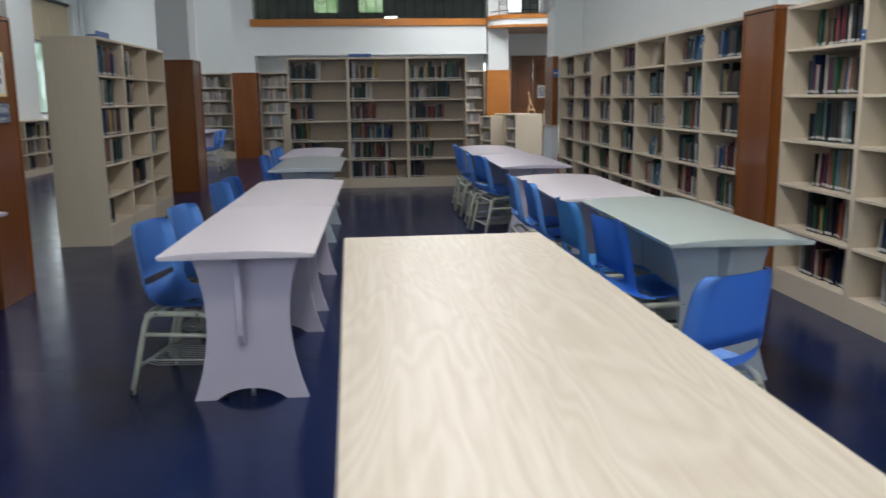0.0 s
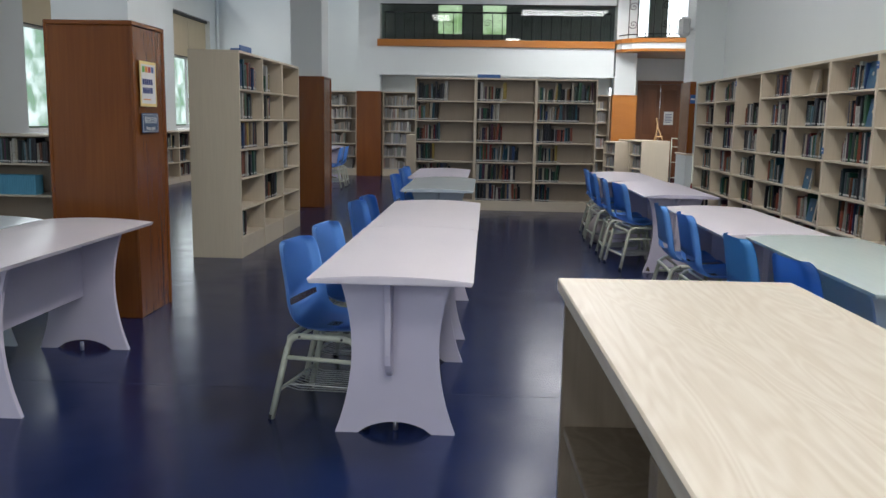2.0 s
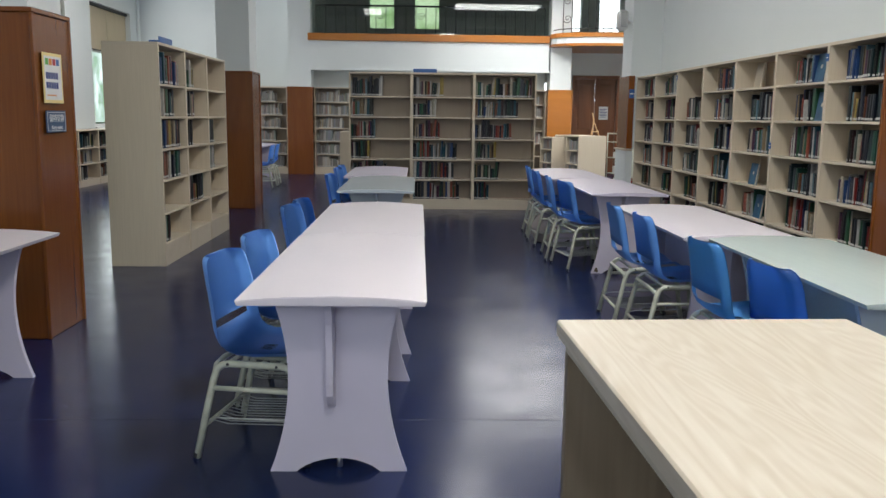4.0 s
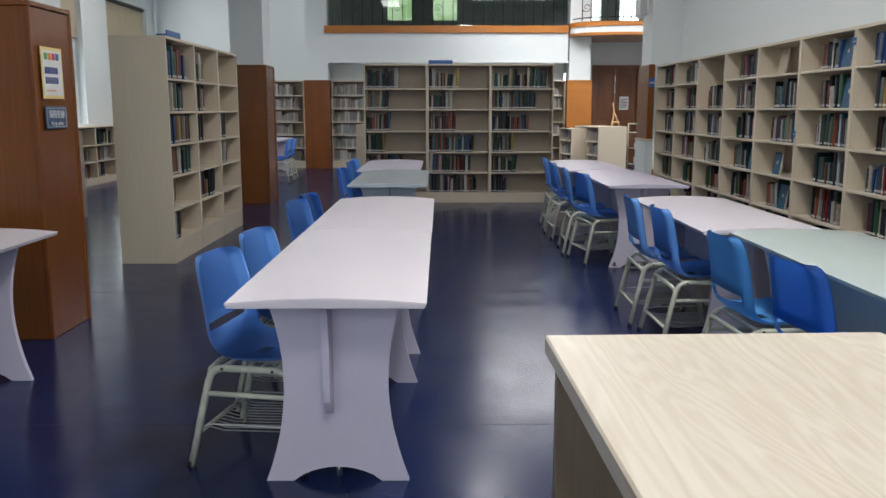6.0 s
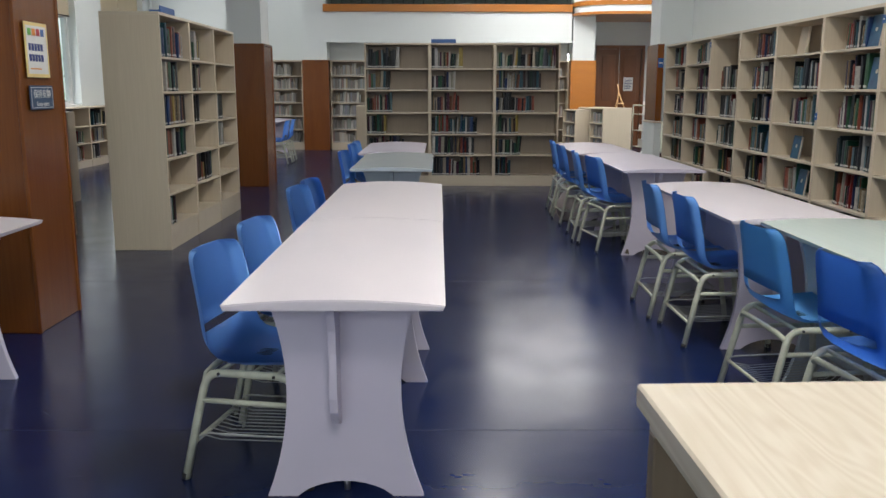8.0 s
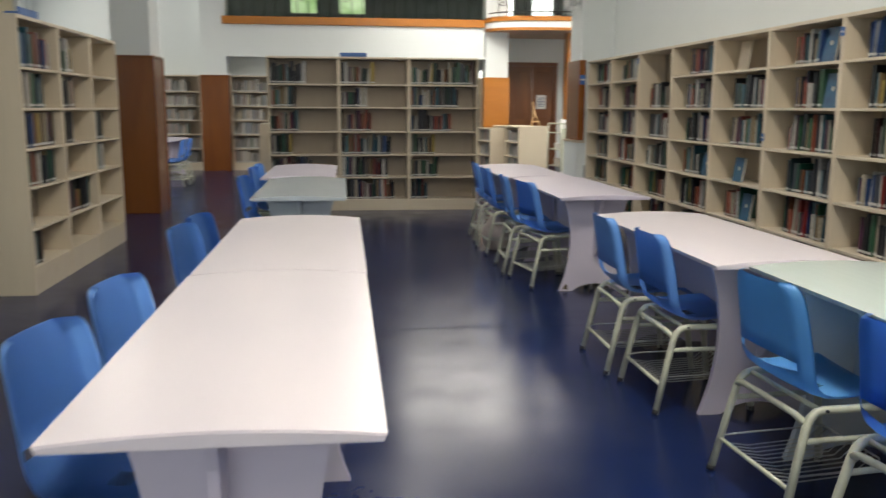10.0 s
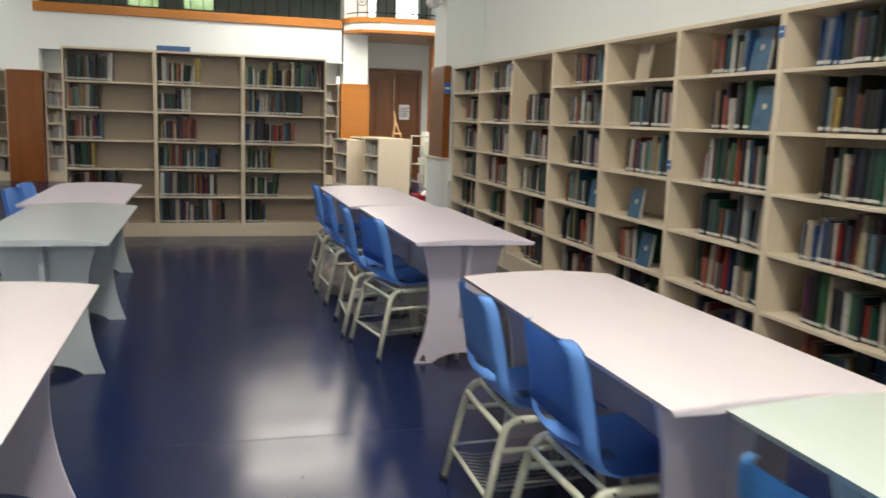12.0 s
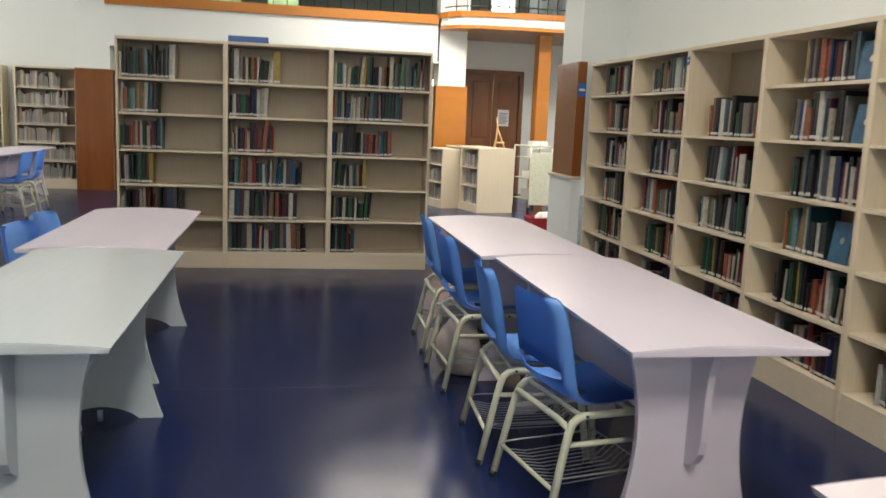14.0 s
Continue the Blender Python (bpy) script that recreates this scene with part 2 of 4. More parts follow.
def tube(bm, pts, r, seg=8, caps=True):
    """A round tube along the points."""
    pts = [Vector(p) for p in pts]
    rings = []
    for i, p in enumerate(pts):
        d = (pts[min(i + 1, len(pts) - 1)] - pts[max(i - 1, 0)]).normalized()
        q = d.to_track_quat("Z", "X")
        rings.append([bm.verts.new(p + q @ Vector((r * math.cos(a), r * math.sin(a), 0))) for a in (6.2832 * k / seg for k in range(seg))])
    for a, b in zip(rings, rings[1:]):
        for k in range(seg):
            bm.faces.new((a[k], a[(k + 1) % seg], b[(k + 1) % seg], b[k])).smooth = True
    if caps:
        bm.faces.new(rings[0][::-1])
        bm.faces.new(rings[-1])


def prism(bm, outline, axis, a, b):
    """The closed outline of 2D points, run out between a and b along the axis x, y or z."""
    def at(p, h):
        return {"x": (h, p[0], p[1]), "y": (p[0], h, p[1]), "z": (p[0], p[1], h)}[axis]
    lo, hi = [bm.verts.new(at(p, a)) for p in outline], [bm.verts.new(at(p, b)) for p in outline]
    n = len(outline)
    bm.faces.new(lo)
    bm.faces.new(hi[::-1])
    for i in range(n):
        bm.faces.new((lo[i], hi[i], hi[(i + 1) % n], lo[(i + 1) % n]))
    bmesh.ops.recalc_face_normals(bm, faces=bm.faces[:])


def part(name, bm, material, parent=None, label=""):
    me = bpy.data.meshes.new(name)
    bm.to_mesh(me)
    bm.free()
    for m in (material if isinstance(material, (list, tuple)) else [material]):
        me.materials.append(m)
    ob = new(name, me)
    if parent:
        ob.parent = parent
    return tagged(ob, label) if label else ob


def thing(name, label, category, m=None, group="", kind=""):
    ob = new(name)
    ob.matrix_world = m or Matrix()
    return tagged(ob, label, category, group, kind)


def structure(name, bm, material, label, category="wall"):
    return tagged(part(name, bm, material), label, category, kind="structure")


# ---------------------------------------------------------------- structure
WX, FARY, BACKY, RX, RX2 = -7.0, 22.5, -3.0, 3.45, 6.8
structure("floor", boxed(WX - 0.3, RX2 + 0.2, BACKY - 0.2, 24.2, -0.2, 0), NAVY, "glossy navy blue vinyl floor with faint scuffs", "floor")
seams = bmesh.new()
for y in (2.4, 5.2, 8.0, 10.8, 13.6, 16.4):
    box(seams, WX, RX, y, y + 0.004, 0, 0.0006)
structure("floor_seams", seams, DARK, "thin welded seams across the navy floor", "floor")
sc = bmesh.new()
srnd = random.Random(5)
for k in range(46):
    x, y, a, ln = srnd.uniform(-2.2, 1.2), srnd.uniform(2.5, 13), srnd.uniform(0, 3.1), srnd.uniform(0.01, 0.10)
    d = Vector((math.cos(a), math.sin(a), 0)) * ln
    n2 = Vector((-math.sin(a), math.cos(a), 0)) * 0.0012
    p = Vector((x, y, 0.0009))
    sc.faces.new([sc.verts.new(q) for q in (p - n2, p + d * 0.5 - n2 * 2, p + d, p + d * 0.5 + n2 * 2)])
tagged(part("floor_scuffs", sc, DARK), "small dark scuff marks on the navy floor", "marks", kind="stuff")
structure("ceiling", boxed(WX - 0.3, RX2 + 0.2, BACKY - 0.2, 21.88, CEIL, CEIL + 0.2), CEILM, "plain white painted ceiling", "ceiling")
cb = bmesh.new()
for y in (6.7, 14.3):
    box(cb, WX, RX, y, y + 0.5, CEIL - 0.35, CEIL)
structure("ceiling_beams", cb, CEILM, "white ceiling beams between the columns", "beam")

WINDOWS = [(13.35, 18.15, 1.13, 3.72), (19.4, 21.85, 1.13, 3.72), (3.5, 8.5, 1.13, 3.72)]
lw = bmesh.new()
edges = sorted(WINDOWS)
ys = [BACKY] + [v for w in edges for v in w[:2]] + [FARY + 0.2]
for a, b in zip(ys[::2], ys[1::2]):
    box(lw, WX - 0.3, WX, a, b, 0, CEIL)
for y0, y1, z0, z1 in edges:
    box(lw, WX - 0.3, WX, y0, y1, 0, z0)
    box(lw, WX - 0.3, WX, y0, y1, z1, CEIL)
structure("wall_west", lw, WHITE, "white painted outer wall with tall windows")
sw = bmesh.new()
box(sw, WX - 0.3, -4.0, BACKY - 0.2, BACKY, 0, CEIL)
box(sw, 2.4, RX + 0.3, BACKY - 0.2, BACKY, 0, CEIL)
box(sw, -4.0, 2.4, BACKY - 0.2, BACKY, 0, 1.2)
box(sw, -4.0, 2.4, BACKY - 0.2, BACKY, 4.2, CEIL)
structure("wall_south", sw, WHITE, "plain white unseen end wall with a wide opening for fill light")
# fill lamp in an unseen opening, added to brighten the faces turned south
south = bpy.data.lights.new("south_fill_light", "AREA")
south.shape, south.size, south.size_y, south.energy, south.color = "RECTANGLE", 6.2, 2.8, 175, (0.96, 0.99, 1.0)
south_ob = new("south_fill_light", south)
south_ob.matrix_world = look((-0.8, BACKY - 0.1, 2.7), (-0.8, 5, 2.1))
for wy, wl, watts in ((15.75, 4.6, 55), (20.6, 2.3, 40), (6.0, 4.8, 8)):
    wd = bpy.data.lights.new("west_window_daylight", "AREA")
    wd.shape, wd.size, wd.size_y, wd.energy, wd.color = "RECTANGLE", wl, 2.4, watts, (0.95, 0.99, 1.0)
    new("west_window_daylight", wd).matrix_world = look((WX - 0.06, wy, 2.4), (0, wy, 2.0))
structure("wall_east", boxed(RX, RX + 0.25, BACKY, 14.75, 0, CEIL), WHITE, "white painted wall above the fitted bookshelves")
structure("wall_east_far", boxed(RX2, RX2 + 0.2, 14.5, 30, 0, 6), WHITE, "white wall beyond the entrance corner")
structure("wall_east_return", boxed(RX + 0.25, RX2, 14.5, 14.75, 0, CEIL), WHITE, "white return wall at the entrance corner")
fw = bmesh.new()
box(fw, WX, -3.35, FARY, FARY + 0.2, 0, CEIL)
box(fw, -3.35, 2.92, FARY, FARY + 0.2, 0, 2.54)
structure("wall_north", fw, WHITE, "white far wall behind the reading tables")
pw = bmesh.new()
box(pw, -2.79, 2.92, 21.9, 22.1, 2.54, 3.19)
box(pw, -2.79, 2.92, 22.1, FARY + 0.2, 2.54, 2.75)
box(pw, -2.79, 2.92, 21.9, 22.06, 4.21, 6.0)
structure("wall_parapet", pw, WHITE, "white parapet and header of the glazed gallery")
structure("trim", boxed(-2.82, 2.95, 21.885, 21.9, 2.50, 2.54), WHITE, "narrow white moulding under the gallery parapet", "trim")
structure("trim_gallery", boxed(-2.85, 2.92, 21.84, 22.1, 3.19, 3.36, bevel=0.006), ORANGEWOOD, "orange wood band along the gallery sill", "trim")


def column(name, x0, x1, y0, y1, top=2.07, material=None, label="square column clad in red-brown veneer below white paint"):
    t = thing(name, label, "column", kind="structure")
    part("shaft", boxed(x0 + 0.03, x1 - 0.03, y0 + 0.03, y1 - 0.03, top, CEIL), WHITE, t, "white painted upper shaft")
    w = bmesh.new()
    box(w, x0, x1, y0, y1, 0, top - 0.03, bevel=0.004)
    part("cladding", w, material or REDWOOD, t, "red-brown veneer cladding")
    part("cap_moulding", boxed(x0 - 0.012, x1 + 0.012, y0 - 0.012, y1 + 0.012, top - 0.03, top, bevel=0.004), material or REDWOOD, t)
    for k, (x, y) in enumerate(((x0, y0), (x1, y0), (x1, y1), (x0, y1))):
        part("corner_bead", boxed(x - 0.012, x + 0.012, y - 0.012, y + 0.012, 0, top - 0.03, bevel=0.004), material or REDWOOD, t)
    return t


column("column_1", -3.12, -2.53, 6.63, 7.17, 2.05)
column("column_2", -3.26, -2.71, 14.26, 14.88)
column("column_3", -3.35, -2.76, 21.88, 22.48, 2.1)
column("column_4", 2.93, 3.5, 21.88, 22.48, 2.1, ORANGEWOOD, "white column clad in orange veneer below")
column("column_5", 2.972, RX + 0.02, 6.60, 7.10, 2.06)
structure("pilaster", boxed(2.99, RX, 14.17, 14.74, 0.97, CEIL), WHITE, "white pilaster at the end of the bookshelves", "pilaster")
structure("pilaster_panel", boxed(2.96, 3.05, 14.14, 14.77, 0.98, 2.07, bevel=0.004), REDWOOD, "red-brown veneer panel on the pilaster", "pilaster")
hw = thing("half_wall", "white boxed plinth with a wooden cap beside the shelves", "plinth", kind="structure")
part("plinth", boxed(2.95, 3.05, 14.12, 14.8, 0, 0.95), WHITE, hw)
part("cap", boxed(2.93, 3.05, 14.10, 14.82, 0.95, 0.975, bevel=0.004), ASH_Z, hw)

# upper room behind the gallery glass
ur = bmesh.new()
box(ur, -3.3, 2.95, 22.71, 30, 2.6, 2.75)
box(ur, -3.5, -3.3, 22.71, 30, 2.6, 6)
box(ur, -3.5, RX2, 22.07, 30, 6, 6.1)
for x0, x1 in ((-3.8, -1.85), (-1.05, -0.35), (0.45, 4.7), (5.2, 5.8), (6.5, RX2)):
    box(ur, x0, x1, 30, 30.2, 2.6, 6)
for x0, x1 in ((-1.85, -1.05), (-0.35, 0.45), (4.7, 5.2), (5.8, 6.5)):
    box(ur, x0, x1, 30, 30.2, 2.6, 4.3)
    box(ur, x0, x1, 30, 30.2, 5.75, 6)
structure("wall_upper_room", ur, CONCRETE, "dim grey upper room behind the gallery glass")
GREENERY = glow("bright_foliage_backdrop", (0.62, 0.78, 0.42), 1.2)
for src, scale, lo, hi in ((GREENERY, 2.2, (0.25, 0.4, 0.14, 1), (0.85, 0.95, 0.66, 1)),):
    fn, fr = src.node_tree.nodes.new("ShaderNodeTexNoise"), src.node_tree.nodes.new("ShaderNodeValToRGB")
    fn.inputs["Scale"].default_value, fn.inputs["Detail"].default_value = scale, 8
    fr.color_ramp.elements[0].position, fr.color_ramp.elements[0].color = 0.36, lo
    fr.color_ramp.elements[1].position, fr.color_ramp.elements[1].color = 0.6, hi
    src.node_tree.links.new(src.node_tree.nodes.new("ShaderNodeNewGeometry").outputs["Position"], fn.inputs["Vector"])
    src.node_tree.links.new(fn.outputs["Fac"], fr.inputs[0])
    src.node_tree.links.new(fr.outputs[0], src.node_tree.nodes["Principled BSDF"].inputs["Emission Color"])
structure("backdrop", boxed(-4, 2.5, 33, 33.1, 2, 7), GREENERY, "bright green trees outside the upper windows", "backdrop")
structure("backdrop_sky", boxed(2.6, 9, 33, 33.1, 2, 7), glow("overcast_sky_backdrop", (0.95, 1, 0.98), 3.0), "white overcast sky outside the balcony windows", "backdrop")

gl = thing("gallery_glazing", "long grey glazed screen along the upper gallery", "window", kind="structure")
for x0, x1 in ((-2.76, -0.9), (-0.9, 0.98), (0.98, 2.9)):
    pn = part("pane", boxed(x0 + 0.002, x1 - 0.002, 21.96, 21.97, 3.36, 4.21), GREYPANE, gl)
    pn.visible_shadow = False
part("top_rail", boxed(-2.79, 2.92, 21.93, 22.0, 4.19, 4.23), DARK, gl)


def scroll(cx, cz, r, y):
    return [(cx + r * (1 - k / 26) * math.cos(k * 0.42), y, cz + r * (1 - k / 26) * math.sin(k * 0.42)) for k in range(25)]


def railing(name, x0, x1, y, z0, z1, label):
    t = thing(name, label, "railing")
    rail = bmesh.new()
    tube(rail, [(x0, y, z1), (x1, y, z1)], 0.022)
    part("top_rail", rail, DARK, t)
    rail = bmesh.new()
    tube(rail, [(x0, y, z0 + 0.08), (x1, y, z0 + 0.08)], 0.012)
    part("bottom_rail", rail, DARK, t)
    n = int((x1 - x0) / 0.24)
    for i in range(n + 1):
        x = x0 + (x1 - x0) * i / n
        b = bmesh.new()
        tube(b, [(x, y, z0), (x, y, z1)], 0.009, 6)
        part("baluster", b, DARK, t)
        if i % 4 == 2:
            s = bmesh.new()
            tube(s, scroll(x + 0.12, z1 - 0.25, 0.1, y), 0.007, 5)
            part("scroll", s, DARK, t)
            s = bmesh.new()
            tube(s, scroll(x + 0.12, z0 + 0.3, -0.1, y), 0.007, 5)
            part("scroll", s, DARK, t)
    return t


railing("gallery_railing", -2.7, 2.85, 22.25, 2.75, 4.05, "dark iron scroll railing behind the gallery glass")

# balcony over the entrance
bal = thing("balcony", "white curved balcony edged with orange wood bands", "balcony", kind="structure")
edge = [(2.96, 21.86), (3.05, 21.62), (3.25, 21.4), (3.6, 21.25), (4.2, 21.18), (RX2, 21.15)]
for nm, z0, z1, g, mt in (("slab", 3.16, 3.3, 0.0, WHITE), ("lower_band", 3.10, 3.16, 0.025, ORANGEWOOD), ("upper_band", 3.3, 3.4, 0.03, ORANGEWOOD)):
    o = [(x - g * 0.7, y - g) for x, y in edge] + [(RX2, 23.6), (2.96 - g * 0.7, 23.6)]
    b = bmesh.new()
    prism(b, o, "z", z0, z1)
    part(nm, b, mt, bal)
r = thing("balcony_railing", "dark iron scroll railing on the curved balcony", "railing")
for zz, rad in ((4.45, 0.025), (3.5, 0.012)):
    b = bmesh.new()
    tube(b, [(x + 0.06, y + 0.06, zz) for x, y in edge], rad)
    part("rail", b, DARK, r)
for i in range(22):
    u = i / 21 * 4.3
    x = 3.02 + u * 0.86
    y = 21.92 - 0.68 * (1 - math.exp(-u * 2.2))
    b = bmesh.new()
    tube(b, [(x, y, 3.4), (x, y, 4.45)], 0.01, 6)
    part("baluster", b, DARK, r)
    if i % 4 == 1:
        b = bmesh.new()
        tube(b, scroll(x + 0.1, 4.15, 0.11, y), 0.009, 5)
        part("scroll", b, DARK, r)
        b = bmesh.new()
        tube(b, scroll(x + 0.1, 3.75, -0.11, y), 0.009, 5)
        part("scroll", b, DARK, r)

# entrance wall and door under the balcony
ew = bmesh.new()
box(ew, 3.5, 3.82, 23.5, 23.7, 0, 3.1)
box(ew, 3.82, 5.0, 23.5, 23.7, 2.5, 3.1)
box(ew, 5.0, RX2, 23.5, 23.7, 0, 3.1)
structure("wall_entrance", ew, WHITE, "white wall round the wooden door")
dr = thing("door_1", "closed dark brown wooden double door with a white notice", "door", kind="structure")
for x0, x1 in ((3.87, 4.40), (4.41, 4.95)):
    lf = part("door_leaf", boxed(x0, x1, 23.55, 23.6, 0.01, 2.44, bevel=0.004), DOORWOOD, dr)
    part("door_panel", boxed(x0 + 0.1, x1 - 0.1, 23.535, 23.55, 0.3, 1.0, bevel=0.008), DOORWOOD, lf)
    part("door_panel", boxed(x0 + 0.1, x1 - 0.1, 23.535, 23.55, 1.15, 2.3, bevel=0.008), DOORWOOD, lf)
for x0, x1, z0, z1 in ((3.79, 3.87, 0, 2.5), (4.95, 5.03, 0, 2.5), (3.79, 5.03, 2.44, 2.53)):
    part("door_frame", boxed(x0, x1, 23.47, 23.56, z0, z1, bevel=0.004), DOORWOOD, dr)
nt = thing("notice", "white printed paper notice taped on the door", "notice")
part("sheet", boxed(4.52, 4.76, 23.527, 23.531, 1.4, 1.74), PAPER, nt)
for k in range(6):
    part("text_line", boxed(4.55, 4.73 - 0.03 * (k % 2), 23.524, 23.527, 1.66 - 0.04 * k, 1.675 - 0.04 * k), INK, nt)
structure("door_jamb", boxed(4.80, 5.04, 21.7, 22.0, 0, 3.1, bevel=0.005), ORANGEWOOD, "tall orange wood jamb under the balcony", "jamb")

# windows in the outer wall


def window(name, y0, y1, z0, z1, sections):
    t = thing(name, "tall white-framed window with beige roller blinds half down", "window", kind="structure")
    x = WX - 0.22
    w = (y1 - y0) / sections
    mid = 2.75
    for za, zb in ((z0, z0 + 0.06), (mid - 0.03, mid + 0.03), (z1 - 0.06, z1)):
        part("window_frame", boxed(x, x + 0.06, y0, y1, za, zb, bevel=0.004), FRAMEW, t)
    for k in range(sections + 1):
        yc = y0 + w * k
        part("mullion", boxed(x + 0.003, x + 0.057, max(y0, yc - 0.03), min(y1, yc + 0.03), z0 + 0.06, z1 - 0.06, bevel=0.004), FRAMEW, t)
    for k in range(sections):
        p = part("pane", boxed(x + 0.025, x + 0.031, y0 + w * k + 0.03, y0 + w * (k + 1) - 0.03, z0 + 0.06, z1 - 0.06), PANE, t)
        p.visible_shadow = False
        b = part("blind", boxed(x + 0.10, x + 0.106, y0 + w * k + 0.01, y0 + w * (k + 1) - 0.01, mid + 0.02, z1 - 0.05), BLIND, t, "beige roller blind")
        part("blind_hem", boxed(x + 0.095, x + 0.112, y0 + w * k + 0.01, y0 + w * (k + 1) - 0.01, mid, mid + 0.02), DARK, b)
    part("blind_box", boxed(x + 0.07, x + 0.16, y0, y1, z1 - 0.06, z1 + 0.0, bevel=0.005), DARK, t)
    part("window_sill", boxed(WX - 0.25, WX + 0.05, y0 - 0.03, y1 + 0.03, z0 - 0.04, z0 + 0.002, bevel=0.006), FRAMEW, t)


window("window_1", *WINDOWS[0], 4)
window("window_2", *WINDOWS[1], 2)
window("window_3", *WINDOWS[2], 4)
dp = bmesh.new()
tube(dp, [(WX + 0.06, 22.25, 0), (WX + 0.06, 22.25, CEIL)], 0.035, 10)
structure("pipe", dp, WHITE, "white painted pipe in the corner", "pipe")

# outdoors
structure("ground", boxed(-400, WX - 0.3, -400, 400, -0.5, -0.3), GRASS, "green ground outside the windows", "ground")


def tree(x, y, h, seed):
    rnd = random.Random(seed)
    t = thing("tree", "leafy green broad-leaved tree outside the windows", "tree", pose(x, y, -0.3), "trees outside")
    b = bmesh.new()
    tube(b, [(0, 0, 0), (0.06, 0.03, h * 0.3), (0, 0.1, h * 0.6)], 0.13, 8)
    for k in range(6):
        a = k * 1.05
        tube(b, [(0.03, 0.05, h * (0.3 + 0.05 * k)), (math.cos(a) * 0.9, math.sin(a) * 0.9, h * (0.5 + 0.06 * k))], 0.045, 6)
    part("trunk", b, BARK, t)
    c = bmesh.new()
    for k in range(2600):
        v = Vector((rnd.gauss(0, 1), rnd.gauss(0, 1), rnd.gauss(0, 1))).normalized() * rnd.random() ** 0.4
        clump = 1 + 0.35 * noise.noise(v * 2.5 + Vector((seed, 0, 0)))
        p = Vector((v.x * 1.9 * clump, v.y * 1.9 * clump, h * 0.62 + v.z * h * 0.42 * clump))
        q = Euler((rnd.random() * 6, rnd.random() * 6, rnd.random() * 6)).to_matrix()
        s = 0.09 + 0.09 * rnd.random()
        c.faces.new([c.verts.new(p + q @ Vector(o) * s) for o in ((-1, 0, 0), (0, -0.5, 0.1), (1, 0, 0), (0, 0.5, 0.1))])
    part("crown", c, LEAF, t)


# glowing sheet: daylight on the distant foliage is put into its emission colour
GLOW_WEST = glow("glowing_pale_green_backdrop", (0.72, 0.86, 0.72), 1.6)
hn = GLOW_WEST.node_tree.nodes.new("ShaderNodeTexNoise")
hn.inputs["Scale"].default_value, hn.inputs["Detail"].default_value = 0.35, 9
hg = GLOW_WEST.node_tree.nodes.new("ShaderNodeNewGeometry")
hr = GLOW_WEST.node_tree.nodes.new("ShaderNodeValToRGB")
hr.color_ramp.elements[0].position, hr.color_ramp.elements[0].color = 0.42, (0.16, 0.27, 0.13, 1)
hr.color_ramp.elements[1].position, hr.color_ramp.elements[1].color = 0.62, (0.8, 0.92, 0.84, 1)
GLOW_WEST.node_tree.links.new(hg.outputs["Position"], hn.inputs["Vector"])
GLOW_WEST.node_tree.links.new(hn.outputs["Fac"], hr.inputs[0])
GLOW_WEST.node_tree.links.new(hr.outputs[0], GLOW_WEST.node_tree.nodes["Principled BSDF"].inputs["Emission Color"])
structure("backdrop_west", boxed(-60.2, -60, -60, 420, -0.3, 60), GLOW_WEST, "glowing pale green sheet standing for daylit foliage outside the windows", "backdrop")
for k, (x, y, h) in enumerate(((-34, 74, 4.2), (-40, 118, 5.0))):
    tree(x, y, h, k)

# ceiling lights: unseen fixtures added around the lamps that light the hall
for x, y, watts in LAMPS:
    t = thing("ceiling_light", "assumed white flush ceiling light, out of view, with a glowing diffuser", "light", pose(x, y, CEIL), "ceiling lights")
    k = 2.0 if x > 1 and y > 17 else 1.0
    hx, hy = (0.6 * k, 0.3 * k) if k > 1 else (0.26, 0.72)
    part("frame", boxed(-hx - 0.02, hx + 0.02, -hy - 0.02, hy + 0.02, -0.06, -0.001, bevel=0.01), FRAMEW, t)
    part("diffuser", boxed(-hx + 0.02, hx - 0.02, -hy + 0.02, hy - 0.02, -0.075, -0.0605), LAMPGLOW, t)
    ld = bpy.data.lights.new("assumed_ceiling_lamp", "AREA")
    ld.shape, ld.size, ld.size_y, ld.energy, ld.color = "RECTANGLE", 2 * hx, 2 * hy, watts, (1, 0.97, 0.92)
    lo = new("assumed_ceiling_lamp", ld)
    lo.location = (x, y, CEIL - 0.085)

# ---------------------------------------------------------------- books
BOOK_MESHES = []
for w, d, h in ((0.016, 0.15, 0.21), (0.022, 0.16, 0.23), (0.03, 0.17, 0.24), (0.012, 0.15, 0.2), (0.038, 0.18, 0.26), (0.026, 0.14, 0.19), (0.045, 0.19, 0.27), (0.018, 0.19, 0.265)):
    def book_mesh(w=w, d=d, h=h):
        bm = bmesh.new()
        bulge = min(0.004, w * 0.2)
        sec = [(0, 0), (w * 0.5, -bulge), (w, 0), (w, d), (w - 0.002, d), (w - 0.002, 0.004), (0.002, 0.004), (0.002, d), (0, d)]
        prism(bm, sec, "z", 0, h)
        box(bm, 0.002, w - 0.002, 0.005, d - 0.004, 0.003, h - 0.003, mi=1)
        z = 0.012
        vs = [bm.verts.new(p) for p in ((0.001, -bulge - 0.0012, z), (w - 0.001, -bulge - 0.0012, z), (w - 0.001, -bulge - 0.0012, z + 0.017), (0.001, -bulge - 0.0012, z + 0.017))]
        bm.faces.new(vs).material_index = 2
        me = bpy.data.meshes.new("book")
        bm.to_mesh(me)
        bm.free()
        for m in (BOOK, PAGES, SPINELABEL):
            me.materials.append(m)
        return me
    BOOK_MESHES.append((w, d, h, book_mesh()))


